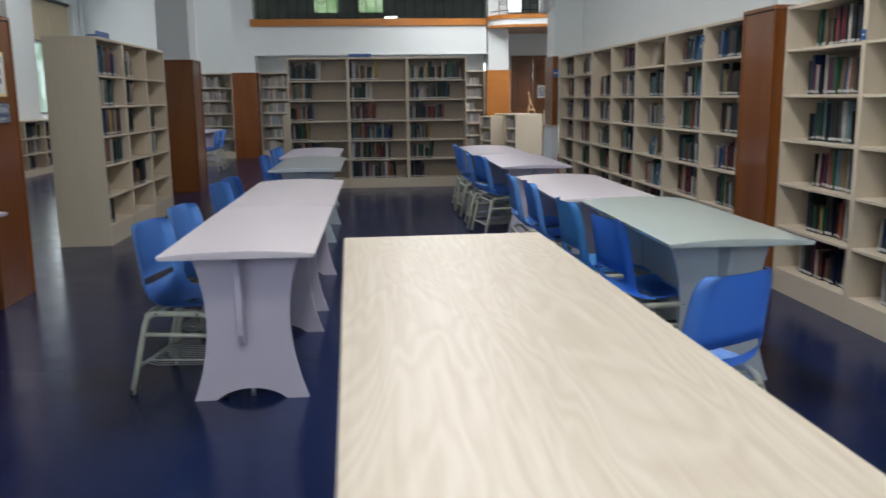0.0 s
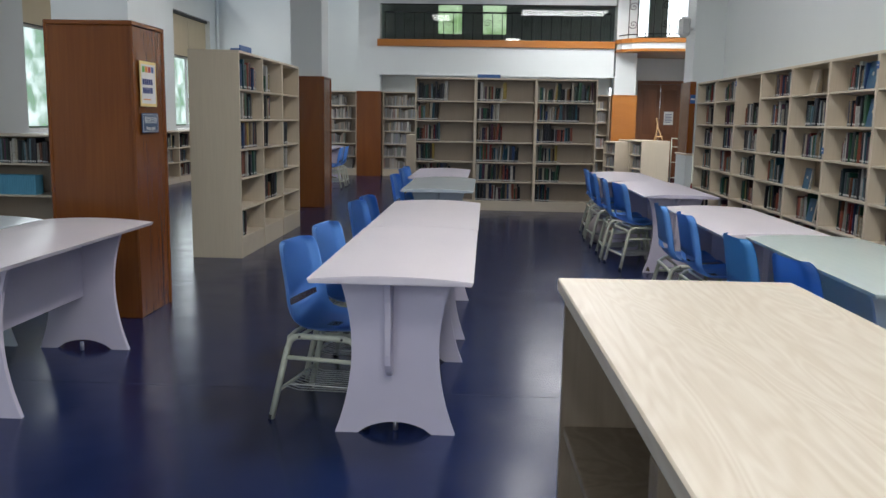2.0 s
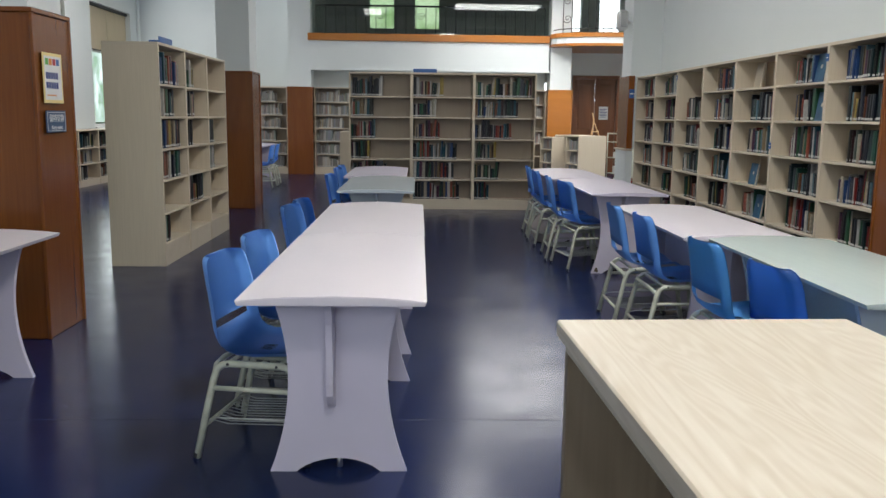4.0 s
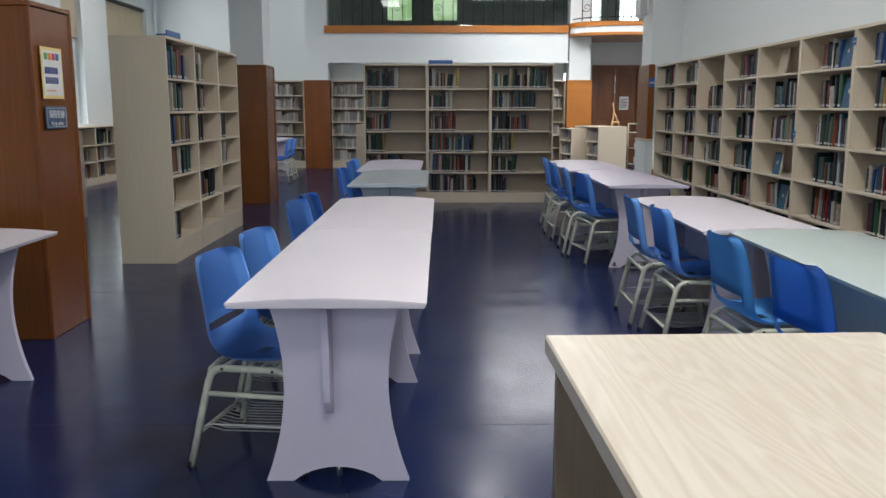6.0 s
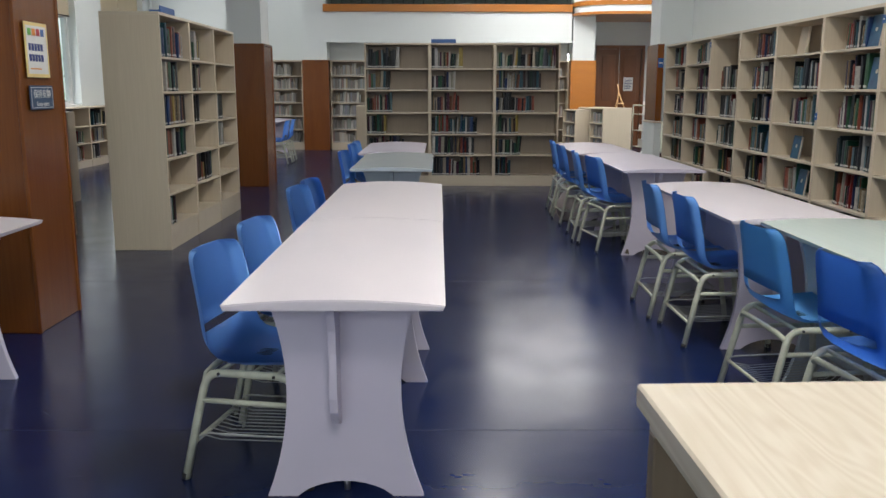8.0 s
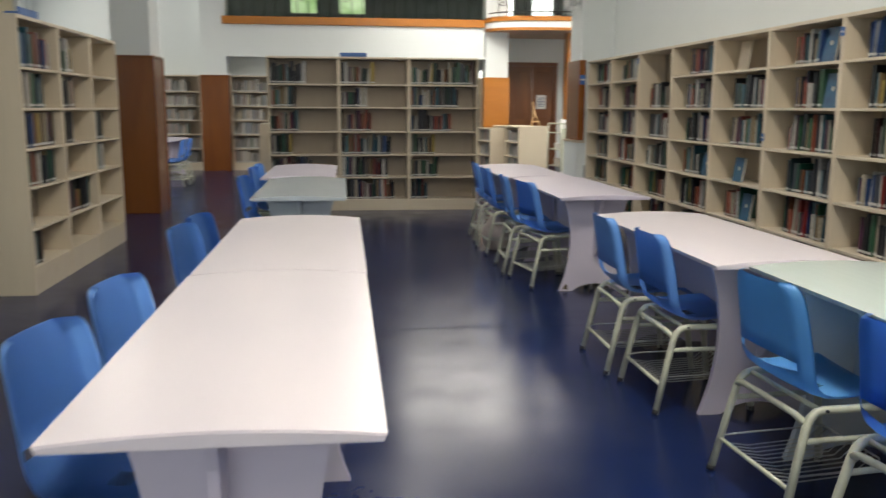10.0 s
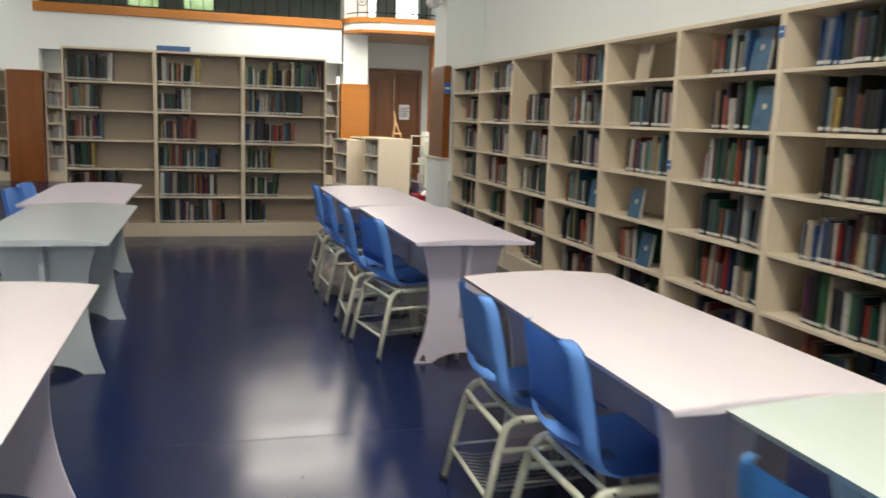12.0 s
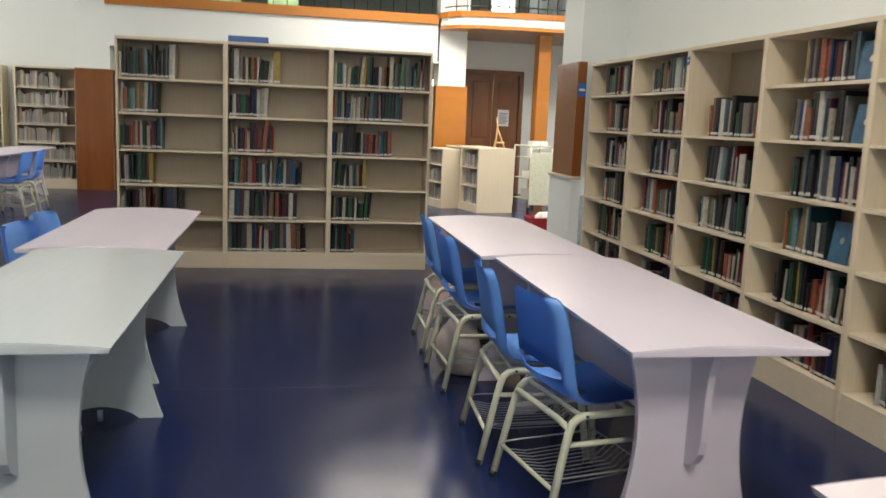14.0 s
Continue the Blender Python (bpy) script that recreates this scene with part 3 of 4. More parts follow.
def book_row(base, x0, x1, z, zmax, rnd, out, depth0=0.03, thick=1.0, tall=1.0):
    """Books standing side by side from x0 to x1 on a board at height z, in the frame base; out: a bmesh for stuff, or None for single books."""
    x, run, tilt = x0, 0, 0.0
    while True:
        if run <= 0:
            w0, d, h, me = rnd.choice(BOOK_MESHES)
            run = rnd.choice((1, 1, 1, 1, 2, 2, 3, 5))
            grow, inset = rnd.uniform(0.82, 1.16) * tall, rnd.uniform(0, 0.03)
            tilt = rnd.choice((0, 0, 0, 0, 0.03, 0.05, -0.03, 0.1))
            fat = rnd.uniform(0.75, 1.25) * thick
        run -= 1
        w = w0 * fat
        sz = min(grow * rnd.uniform(0.985, 1.015), (zmax - z - 0.015) / h)
        foot = w + max(0, h * sz * math.sin(abs(tilt)) * 0.35 if run == 0 else 0)
        if x + foot > x1:
            break
        shift = h * sz * math.sin(-tilt) if tilt < 0 else 0
        m = base @ Matrix.Translation((x + max(0, -shift) * 0.2, depth0 + inset + rnd.uniform(0, 0.006), z + 0.0005 + w * math.sin(abs(tilt)))) @ Matrix.Rotation(tilt, 4, "Y") @ Matrix.Diagonal((fat, 1, sz, 1))
        if out is None:
            ob = tagged(new("book", me), "upright library book with a white spine label", "book", "library books")
            ob.matrix_world = m
        else:
            bm2 = bmesh.new()
            bm2.from_mesh(me)
            bm2.transform(m)
            tmp = bpy.data.meshes.new("tmp")
            bm2.to_mesh(tmp)
            bm2.free()
            out.from_mesh(tmp)
            bpy.data.meshes.remove(tmp)
        x += foot + rnd.choice((0.0005, 0.001, 0.001, 0.002, 0.004))


def stuff_books(bm, label, cover=None):
    tagged(part("books", bm, (cover or BOOKS, PAGES, SPINELABEL)), label, "books", kind="stuff")


# ---------------------------------------------------------------- bookcases


def bookcase(m, w, depth, height, boards, label, group, both=False, top_over=0.0, skip=(), topmat=None, boardmat=None):
    """A case w wide, its open front at local y = 0; boards: heights of the upper faces of its shelves."""
    t = thing("bookcase", label, "bookcase", m, group)
    T = 0.022
    for x in (0, w - T):
        part("side_panel", boxed(x, x + T, 0, depth, 0, height - 0.026, bevel=0.0015), boardmat or ASH_Z, t)
    part("top_board", boxed(-top_over, w + top_over, -top_over, depth + top_over, height - 0.026, height, bevel=0.002), topmat or ASH_X, t)
    yb = depth * 0.5 if both else depth - 0.012
    part("back_panel", boxed(T, w - T, yb - 0.004, yb + 0.006, boards[0] - 0.02, height - 0.026), boardmat or ASH_BACK_SHADED, t)
    part("base", boxed(T, w - T, 0.006, depth - 0.006, 0, boards[0] - 0.02), boardmat or ASH_X, t)
    for i, z in enumerate(boards):
        if i in skip:
            continue
        if both:
            part("shelf", boxed(T, w - T, 0.006, yb - 0.004, z - 0.02, z, bevel=0.0015), boardmat or ASH_X, t)
            part("shelf", boxed(T, w - T, yb + 0.006, depth - 0.006, z - 0.02, z, bevel=0.0015), boardmat or ASH_X, t)
        else:
            part("shelf", boxed(T, w - T, 0.006, yb - 0.004, z - 0.02, z, bevel=0.0015), boardmat or ASH_X, t)
    return t


def blue_tag(m):
    t = thing("shelf_tag", "small blue plastic shelf label clipped on the case", "label", m)
    part("plate", boxed(-0.022, 0.022, -0.004, 0, -0.03, 0.03), BLUEPL, t)
    part("text_line", boxed(-0.014, 0.014, -0.006, -0.004, -0.004, 0.004), PAPER, t)


def shelf_sign(m, w):
    t = thing("shelf_sign", "blue plastic sign board on top of the bookcase", "sign", m)
    part("plate", boxed(0, w, 0.0, 0.012, 0, 0.055, bevel=0.003), BLUEPL, t)
    part("foot", boxed(0, w, 0.012, 0.10, 0, 0.02, bevel=0.003), BLUEPL, t)


rnd = random.Random(7)
# the freestanding case across the aisle
ROWS_B = [0.155, 0.465, 0.775, 1.09, 1.42, 1.73]
FILL_B = [[0.05, 0.62, 0.33, 0.42, 0.42, 0.55], [0.82, 0.72, 0.75, 0.46, 0.40, 0.52], [0.28, 0.42, 0.38, 0.66, 0.74, 0.95]]
island = bmesh.new()
for u in range(3):
    m = pose(-1.27 + 0.957 * u, 14.4, 0)
    bookcase(m, 0.957, 0.32, 2.09, ROWS_B, "pale ash laminate bookcase partly filled with books", "freestanding bookcase units")
    for i, z in enumerate(ROWS_B):
        zt = (ROWS_B + [2.07])[i + 1] - 0.02
        f = FILL_B[u][i]
        if f > 0.06:
            book_row(m, 0.03, 0.03 + 0.9 * f, z, zt, rnd, island, thick=1.0, tall=1.08)
stuff_books(island, "uneven rows of mixed books in the freestanding bookcase")
shelf_sign(pose(-0.29, 14.402, 2.09), 0.36)

# the double-sided case standing end-on
ROWS_E = [0.21, 0.50, 0.81, 1.10, 1.40, 1.70]
FILL_E = [[0.33, 0.28, 0.85, 0.92, 0.7, 0.95], [0, 0.9, 0, 0.5, 0.55, 0.6], [0, 0, 0.55, 0.55, 0, 0]]
for u in range(3):
    m = pose(-2.57, 9.24 + 0.885 * u, 0, 0, 0, 90)
    bookcase(m, 0.885, 0.51, 2.07, ROWS_E, "double-sided pale ash bookcase with a few books", "end-on bookcase units", both=True)
    for i, z in enumerate(ROWS_E):
        f = FILL_E[u][i]
        if f:
            book_row(m, 0.03, 0.03 + 0.83 * f, z, (ROWS_E + [2.05])[i + 1] - 0.02, rnd, None, thick=1.35, tall=1.12)
shelf_sign(pose(-2.57, 9.3, 2.07, 0, 0, 90), 0.4)

# fitted cases along the east wall
ROWS_R = [0.17, 0.485, 0.80, 1.115, 1.43, 1.745]
W_R = 0.985


def face_out(m, cover, tall):
    """A hardback leaning on the back with its front cover turned outward."""
    t = thing("book", "hardback book set with its cover facing outward on the shelf", "book", m, "library books")
    part("cover", boxed(-0.08, 0.08, 0, 0.004, 0, tall, bevel=0.001), cover, t)
    part("pages", boxed(-0.076, 0.077, 0.004, 0.02, 0.003, tall - 0.003), PAGES, t)
    part("back_cover", boxed(-0.08, 0.08, 0.02, 0.024, 0, tall, bevel=0.001), cover, t)
    e = bmesh.new()
    bmesh.ops.create_cone(e, cap_ends=True, segments=20, radius1=0.017, radius2=0.017, depth=0.0016)
    ob = part("emblem", e, BLIND, t, "pale round emblem")
    ob.matrix_local = pose(0.01, -0.0009, tall * 0.55, 90)


# unit, board, place along it, cover, height
FACING = [(3, 5, 0.85, FACEOUT, 0.2), (3, 4, 0.86, FACEOUT, 0.2), (3, 2, 0.78, FACEOUT, 0.22), (4, 5, 0.42, BLIND, 0.24), (4, 2, 0.45, FACEOUT, 0.21),
          (4, 1, 0.62, FACEOUT, 0.23), (5, 5, 0.72, FACEOUT, 0.24), (5, 4, 0.78, FACEOUT, 0.24), (6, 5, 0.88, FACEOUT, 0.22)]
for u in range(7):
    m = pose(3.05, 14.02 - W_R * u, 0, 0, 0, -90)
    skip = (5,) if u == 2 else ()
    bookcase(m, W_R, 0.33, 2.045, ROWS_R, "tall pale ash wall bookcase filled with library books", "wall bookcase units", skip=skip)
    pile = bmesh.new() if u < 6 else None
    for i, z in enumerate(ROWS_R):
        if i in skip:
            continue
        a, b = rnd.uniform(0.2, 0.34), rnd.uniform(0.90, 0.955)
        front = [f for f in FACING if f[:2] == (u, i)]
        if front:
            b = front[0][2] - 0.08
        if b - a > 0.1:
            book_row(m, a, b, z, (ROWS_R + [2.04])[i + 1] - 0.03, rnd, pile, 0.05)
        for _, _, x, tint, tall in front:
            face_out(m @ pose(x, 0.06, z + 0.001, -8), tint, tall)
    if pile:
        stuff_books(pile, "rows of mixed library books on the wall shelves")
for y, z in ((12.05, 1.95), (8.11, 1.93), (9.095, 1.2)):
    blue_tag(pose(3.048, y, z, 0, 0, -90))
for u in range(7):
    m = pose(3.05, 6.585 - W_R * u, 0, 0, 0, -90)
    bookcase(m, W_R, 0.33, 2.045, ROWS_R, "tall pale ash wall bookcase filled with library books", "wall bookcase units")
    if u < 3:
        pile = bmesh.new()
        for i, z in enumerate(ROWS_R):
            book_row(m, 0.16 + 0.15 * rnd.random(), rnd.uniform(0.8, 0.94), z, (ROWS_R + [2.04])[i + 1] - 0.03, rnd, pile, 0.08)
        stuff_books(pile, "rows of mixed library books on the wall shelves")
blue_tag(pose(3.048, 5.6, 1.78, 0, 0, -90))

# cases along the north wall
pile = bmesh.new()
for x in (-6.6, -5.6, -4.4):
    m = pose(x, 22.1, 0)
    bookcase(m, 1.0, 0.35, 2.1, ROWS_R, "pale bookcase with journals against the far wall", "north wall bookcases")
    for i, z in enumerate(ROWS_R):
        book_row(m, 0.03, rnd.uniform(0.7, 0.95), z, (ROWS_R + [2.08])[i + 1] - 0.03, rnd, pile, 0.05)
for x in (-2.74, -1.75, -0.75, 0.25, 1.25, 1.93):
    m = pose(x, 22.1, 0)
    bookcase(m, 0.98, 0.35, 2.1, ROWS_R, "pale bookcase with journals against the far wall", "north wall bookcases")
    for i, z in enumerate(ROWS_R):
        book_row(m, 0.03, rnd.uniform(0.7, 0.95), z, (ROWS_R + [2.08])[i + 1] - 0.03, rnd, pile, 0.05)
stuff_books(pile, "rows of pale journals and books on the far shelves", JOURNALS)

# low cases under the west windows and across the west bay
ROWS_L = [0.13, 0.44, 0.75]
pile = bmesh.new()
for u in range(8):
    m = pose(-6.65, 13.6 + 1.0 * u, 0, 0, 0, 90)
    bookcase(m, 1.0, 0.33, 1.1, ROWS_L, "low pale bookcase under the windows", "window bookcases")
    for i, z in enumerate(ROWS_L):
        book_row(m, 0.03 + 0.3 * rnd.random(), rnd.uniform(0.5, 0.95), z, (ROWS_L + [1.08])[i + 1] - 0.03, rnd, pile, 0.05)
for u in range(2):
    m = pose(-6.63 + 0.9 * u, 12.27, 0)
    bookcase(m, 0.9, 0.43, 1.14, [0.13, 0.33, 0.75], "low pale bookcase with magazines and blue volumes", "low bookcases")
    for z, zt in ((0.33, 0.7), (0.75, 1.08)):
        book_row(m, 0.03, 0.8, z, zt, rnd, pile, 0.05)
for u in range(3):
    m = pose(-6.63 + 0.95 * u, 9.7, 0)
    bookcase(m, 0.95, 0.4, 1.2, [0.2, 0.55, 0.89], "low pale bookcase with magazines and blue volumes", "low bookcases")
    book_row(m, 0.03, 0.85, 0.89, 1.17, rnd, pile, 0.05)
    for k in range(26):
        if k * 0.026 < 0.6 + 0.1 * u:
            ob = tagged(part("book", boxed(0, 0.024, 0, 0.16, 0, 0.21, bevel=0.003), AQUAB), "light blue volume of a matching set", "book", "blue volumes")
            ob.matrix_world = m @ pose(0.04 + 0.026 * k, 0.05, 0.55)
m = pose(-1.2, 17.0, 0, 0, 0, 90)
bookcase(m, 0.9, 0.45, 1.14, ROWS_L, "low pale bookcase behind the tall one", "low bookcases", both=True)
stuff_books(pile, "rows of books and magazines on low shelves")

# low counter-height case beside the first viewpoint
LOW = pose(0.034, 2.752, 0, 0, 0, 1.8) @ pose(-0.034, -2.752, 0)
for u, (y0, w) in enumerate(((1.9, 0.85), (1.05, 0.85))):
    bookcase(LOW @ pose(0.05, y0 + w, 0, 0, 0, -90), w, 0.475, 1.066, [0.12, 0.45, 0.77], "waist-high bookcase with empty shelves, its laminate browned for shade", "low counter units", both=True, boardmat=ASH_LOW_SHADED)
tp = tagged(part("worktop", boxed(0.034, 0.536, 1.03, 2.752, 1.067, 1.095, bevel=0.003), ASH_TOP), "pale ash worktop with cathedral grain on low bookcases", "worktop")
tp.matrix_world = LOW

# ---------------------------------------------------------------- tables


def make_table(top_mat, leg_mat, L, W=0.70, fin=0.0):
    """Reading table, origin at its middle on the floor, length along y."""
    t = thing("reading_table", "", "table")
    bm = bmesh.new()
    n, rows = 14, []
    hl = L / 2 - 0.002
    for side in (-1, 1):
        prof = []
        for k in range(n + 1):
            x = -W / 2 + W * k / n
            prof.append((x, 0.760 + 0.019 * (1 - (2 * x / W) ** 2)))
        rows.append(prof)
    outline = [(-W / 2 + 0.008, 0.742), *[(x, z) for x, z in rows[0]], (W / 2 - 0.008, 0.742)]
    prism(bm, outline, "y", -hl, hl)
    bmesh.ops.bevel(bm, geom=[e for e in bm.edges if abs(e.verts[0].co.y - e.verts[1].co.y) < 0.01], offset=0.004, segments=2, affect="EDGES")
    part("tabletop", bm, top_mat, t)
    ly = hl - 0.26
    for s in (-1, 1):
        b = bmesh.new()
        half = []
        for k in range(13):
            z = 0.735 * k / 12
            q = (z - 0.40) / 0.40
            half.append((0.198 + 0.078 * q * q if z < 0.40 else 0.198 + 0.062 * ((z - 0.40) / 0.335) ** 2, z))
        arch = [(-0.17 + 0.34 * k / 10, 0.058 * math.sin(math.pi * k / 10) ** 0.7) for k in range(11)]
        o = [(-x, z) for x, z in half][::-1] + arch + half
        prism(b, o, "y", s * ly - 0.014, s * ly + 0.014)
        bmesh.ops.triangulate(b, faces=[f for f in b.faces if len(f.verts) > 4])
        part("leg_panel", b, leg_mat, t)
        b = bmesh.new()
        y1 = s * (ly + 0.0145)
        o = [(y1, 0.7355), (y1 + s * 0.165, 0.7355), (y1 + s * 0.142, 0.7), (y1 + s * 0.122, 0.64), (y1 + s * 0.112, 0.56), (y1 + s * 0.108, 0.4), (y1 + s * 0.098, 0.35), (y1 + s * 0.07, 0.31), (y1 + s * 0.03, 0.285), (y1, 0.275)]
        prism(b, o, "x", fin - 0.013, fin + 0.013)
        part("bracket", b, leg_mat, t)
        b = bmesh.new()
        tube(b, [(0.0, s * (ly - 0.04), 0.0), (0.0, s * (ly - 0.04), 0.05)], 0.012)
        part("levelling_foot", b, STEEL, t)
    part("modesty_panel", boxed(-0.012, 0.012, -ly + 0.0145, ly - 0.0145, 0.33, 0.7355, bevel=0.002), leg_mat, t)
    return t


TABLES = [(-0.515, 5.22, 1.70, PINK, LILAC, "lilac lacquered reading table with flared panel legs"),
          (-0.512, 6.935, 1.73, PINK, LILAC, "pale pinkish lacquered reading table joined to another"),
          (-0.585, 9.77, 1.78, AQUA, AQUA, "pale blue-green lacquered reading table with flared legs"),
          (-0.68, 11.55, 1.78, LILAC, AQUA, "pale lilac reading table at the end of its row"),
          (1.805, 5.215, 1.72, MINT, AQUA, "pale green lacquered reading table beside the shelves"),
          (1.665, 6.95, 1.74, PINK, LILAC, "pinkish white reading table beside the shelves"),
          (1.69, 9.69, 1.82, LILAC, LILAC, "lilac reading table with a chipped flared leg"),
          (1.62, 11.50, 1.76, LILAC, LILAC, "dull lilac reading table at the far end"),
          (-2.56, 5.25, 1.72, PINK, LILAC, "pinkish reading table beside the clad column"),
          (-3.27, 5.25, 1.72, AQUA, AQUA, "pale blue reading table beside the clad column"),
          (-3.85, 18.5, 1.75, LILAC, LILAC, "lilac reading table in the far bay"),
          (-3.85, 20.3, 1.75, LILAC, LILAC, "lilac reading table in the far bay")]
for x, y, L, a, b, lab in TABLES:
    t = make_table(a, b, L, fin=-0.022 if y < 5.3 and x > -1 and x < 0 else 0.0)
    t.matrix_world = pose(x, y, 0)
    tagged(t, lab, "table", "reading tables")

# ---------------------------------------------------------------- chairs


def make_chair(shell_mat):
    """Moulded chair on a tube frame; it faces +y, origin on the floor."""
    t = thing("chair", "", "chair")
    prof = [(0.225, 0.422), (0.212, 0.441), (0.165, 0.45), (0.07, 0.443), (-0.02, 0.437), (-0.085, 0.441), (-0.13, 0.455), (-0.161, 0.48), (-0.18, 0.512),
            (-0.19, 0.54), (-0.194, 0.566), (-0.202, 0.62), (-0.214, 0.69), (-0.227, 0.755), (-0.236, 0.795), (-0.243, 0.818), (-0.248, 0.832), (-0.251, 0.838)]
    half = [0.205, 0.219, 0.224, 0.227, 0.228, 0.228, 0.227, 0.226, 0.225, 0.224, 0.223, 0.22, 0.216, 0.21, 0.202, 0.189, 0.168, 0.135]
    us = [-1, -0.975, -0.94, -0.88, -0.8, -0.62, -0.36, -0.12, 0.12, 0.36, 0.62, 0.8, 0.88, 0.94, 0.975, 1]
    bm = bmesh.new()
    grid = []
    for i, ((y, z), h) in enumerate(zip(prof, half)):
        back = min(1, max(0, (i - 4) / 5))
        row = []
        for u in us:
            lip = max(0, (abs(u) - 0.8) / 0.2) ** 1.5
            dish = 1 - u * u
            bow = max(0, 1 - (u / 0.8) ** 2)
            dy = back * (0.034 * lip - 0.012 * dish) - (0.014 * bow if i == 9 else 0.006 * bow if i == 8 else 0)
            dz = (1 - back) * (0.02 * lip * (i > 1) - 0.012 * dish) - (0.016 * bow if i == 9 else 0)
            row.append(bm.verts.new((u * h, y + dy, z + dz)))
        grid.append(row)
    for i in range(len(prof) - 1):
        for j in range(len(us) - 1):
            if i == 9 and 4 <= j <= len(us) - 6:
                continue
            bm.faces.new((grid[i][j], grid[i][j + 1], grid[i + 1][j + 1], grid[i + 1][j])).smooth = True
    bmesh.ops.solidify(bm, geom=bm.faces[:], thickness=0.008)
    for f in bm.faces:
        f.smooth = True
    part("shell", bm, shell_mat, t)
    for k in range(5):
        x = -0.034 + 0.017 * k
        part("vent_slot", boxed(x, x + 0.003, -0.06, 0.01, 0.4255, 0.4285), DARK, t)
    for s in (-1, 1):
        x = 0.222 * s
        b = bmesh.new()
        tube(b, [(x + 0.022 * s, -0.255, 0.0), (x + 0.008 * s, -0.2, 0.25), (x + 0.002 * s, -0.176, 0.35), (x, -0.162, 0.385), (x, -0.14, 0.404), (x, -0.11, 0.411), (x, 0.11, 0.411),
                 (x, 0.14, 0.404), (x, 0.162, 0.385), (x + 0.002 * s, 0.174, 0.35), (x + 0.008 * s, 0.19, 0.25), (x + 0.022 * s, 0.225, 0.0)], 0.0155, 8)
        part("side_frame", b, CREAM, t)
        b = bmesh.new()
        tube(b, [(x + 0.006 * s, -0.188, 0.305), (x + 0.006 * s, 0.182, 0.305)], 0.011, 8)
        part("side_stretcher", b, CREAM, t)
        for y in (-0.11, 0.10):
            b = bmesh.new()
            tube(b, [(x + 0.012 * s, y, 0.412), (x + 0.019 * s, y, 0.412)], 0.006, 8)
            part("bolt", b, DARK, t)
        for y in (-0.2565, 0.2265):
            b = bmesh.new()
            tube(b, [(x + 0.0222 * s, y, 0.0), (x + 0.021 * s, y * 0.982, 0.022)], 0.0162, 8)
            part("rubber_foot", b, DARK, t)
    for y, z in ((-0.12, 0.408), (0.1, 0.408)):
        b = bmesh.new()
        tube(b, [(-0.222, y, z), (0.222, y, z)], 0.010, 6)
        part("cross_bar", b, CREAM, t)
    b = bmesh.new()
    tube(b, [(-0.223, -0.172, 0.362), (-0.17, -0.19, 0.386), (-0.08, -0.197, 0.392), (0.08, -0.197, 0.392), (0.17, -0.19, 0.386), (0.223, -0.172, 0.362)], 0.0125, 8)
    part("rear_rail", b, CREAM, t)
    b = bmesh.new()
    tube(b, [(-0.236, -0.226, 0.135), (0.236, -0.226, 0.135)], 0.0095, 6)
    part("back_stretcher", b, CREAM, t)
    b = bmesh.new()
    tube(b, [(-0.226, -0.222, 0.15), (-0.2, -0.18, 0.165), (-0.2, 0.14, 0.172), (-0.16, 0.17, 0.19), (0.16, 0.17, 0.19), (0.2, 0.14, 0.172), (0.2, -0.18, 0.165), (0.226, -0.222, 0.15)], 0.004, 5)
    basket = part("wire_basket", b, WIRE, t, "grey wire book basket")
    for k in range(11):
        x = -0.165 + 0.033 * k
        b = bmesh.new()
        tube(b, [(x, -0.222, 0.142), (x, -0.15, 0.128), (x, 0.11, 0.14), (x, 0.17, 0.19)], 0.0026, 4, caps=False)
        part("wire", b, WIRE, basket)
    return t


base_chair = make_chair(BLUE)
sky_chair = make_chair(SKYBLUE)
LAB = "blue moulded plastic chair on a cream tube frame"
CHAIRS = [(-0.825, 4.95, -101), (-0.80, 5.58, -100), (-0.825, 6.91, -98), (-0.81, 7.33, -97), (-0.88, 9.95, -95), (-0.90, 11.02, -95), (-0.90, 11.5, -93),
          (1.50, 4.83, -83), (1.44, 6.61, -89), (1.40, 7.2, -91), (1.42, 9.41, -80), (1.36, 9.95, -93), (1.36, 10.95, -88), (1.38, 11.72, -92),
          (1.255, 3.6, 28), (-3.30, 18.1, 90), (-3.30, 18.7, 94), (-4.4, 18.3, -90)]
for k, (x, y, rz) in enumerate(CHAIRS):
    tagged(copy_thing(base_chair, pose(x, y, 0, 0, 0, rz)) if k else base_chair, LAB, "chair", "reading chairs")
base_chair.matrix_world = pose(*CHAIRS[0][:2], 0, 0, 0, CHAIRS[0][2])
sky_chair.matrix_world = pose(1.457, 5.52, 0, 0, 0, -86)
tagged(sky_chair, "lighter blue moulded chair on a cream tube frame", "chair", "reading chairs")

# ---------------------------------------------------------------- entrance corner things
pile = bmesh.new()
m2 = pose(3.27, 19.6, 0, 0, 0, -76) @ pose(-1.3, 0, 0)
bookcase(m2, 0.65, 0.66, 1.05, [0.13, 0.43, 0.73], "low pale service counter case with binders", "counter cases")
m3 = m2 @ pose(0.65, 0, 0)
bookcase(m3, 0.65, 0.66, 1.05, [0.13, 0.43, 0.73], "low pale service counter case with binders", "counter cases")
for mm in (m2, m3):
    for z, zt in ((0.13, 0.4), (0.43, 0.7), (0.73, 1.0)):
        book_row(mm, 0.04, rnd.uniform(0.4, 0.6), z, zt, rnd, pile, 0.05)
m4 = pose(2.62, 20.9, 0, 0, 0, -76)
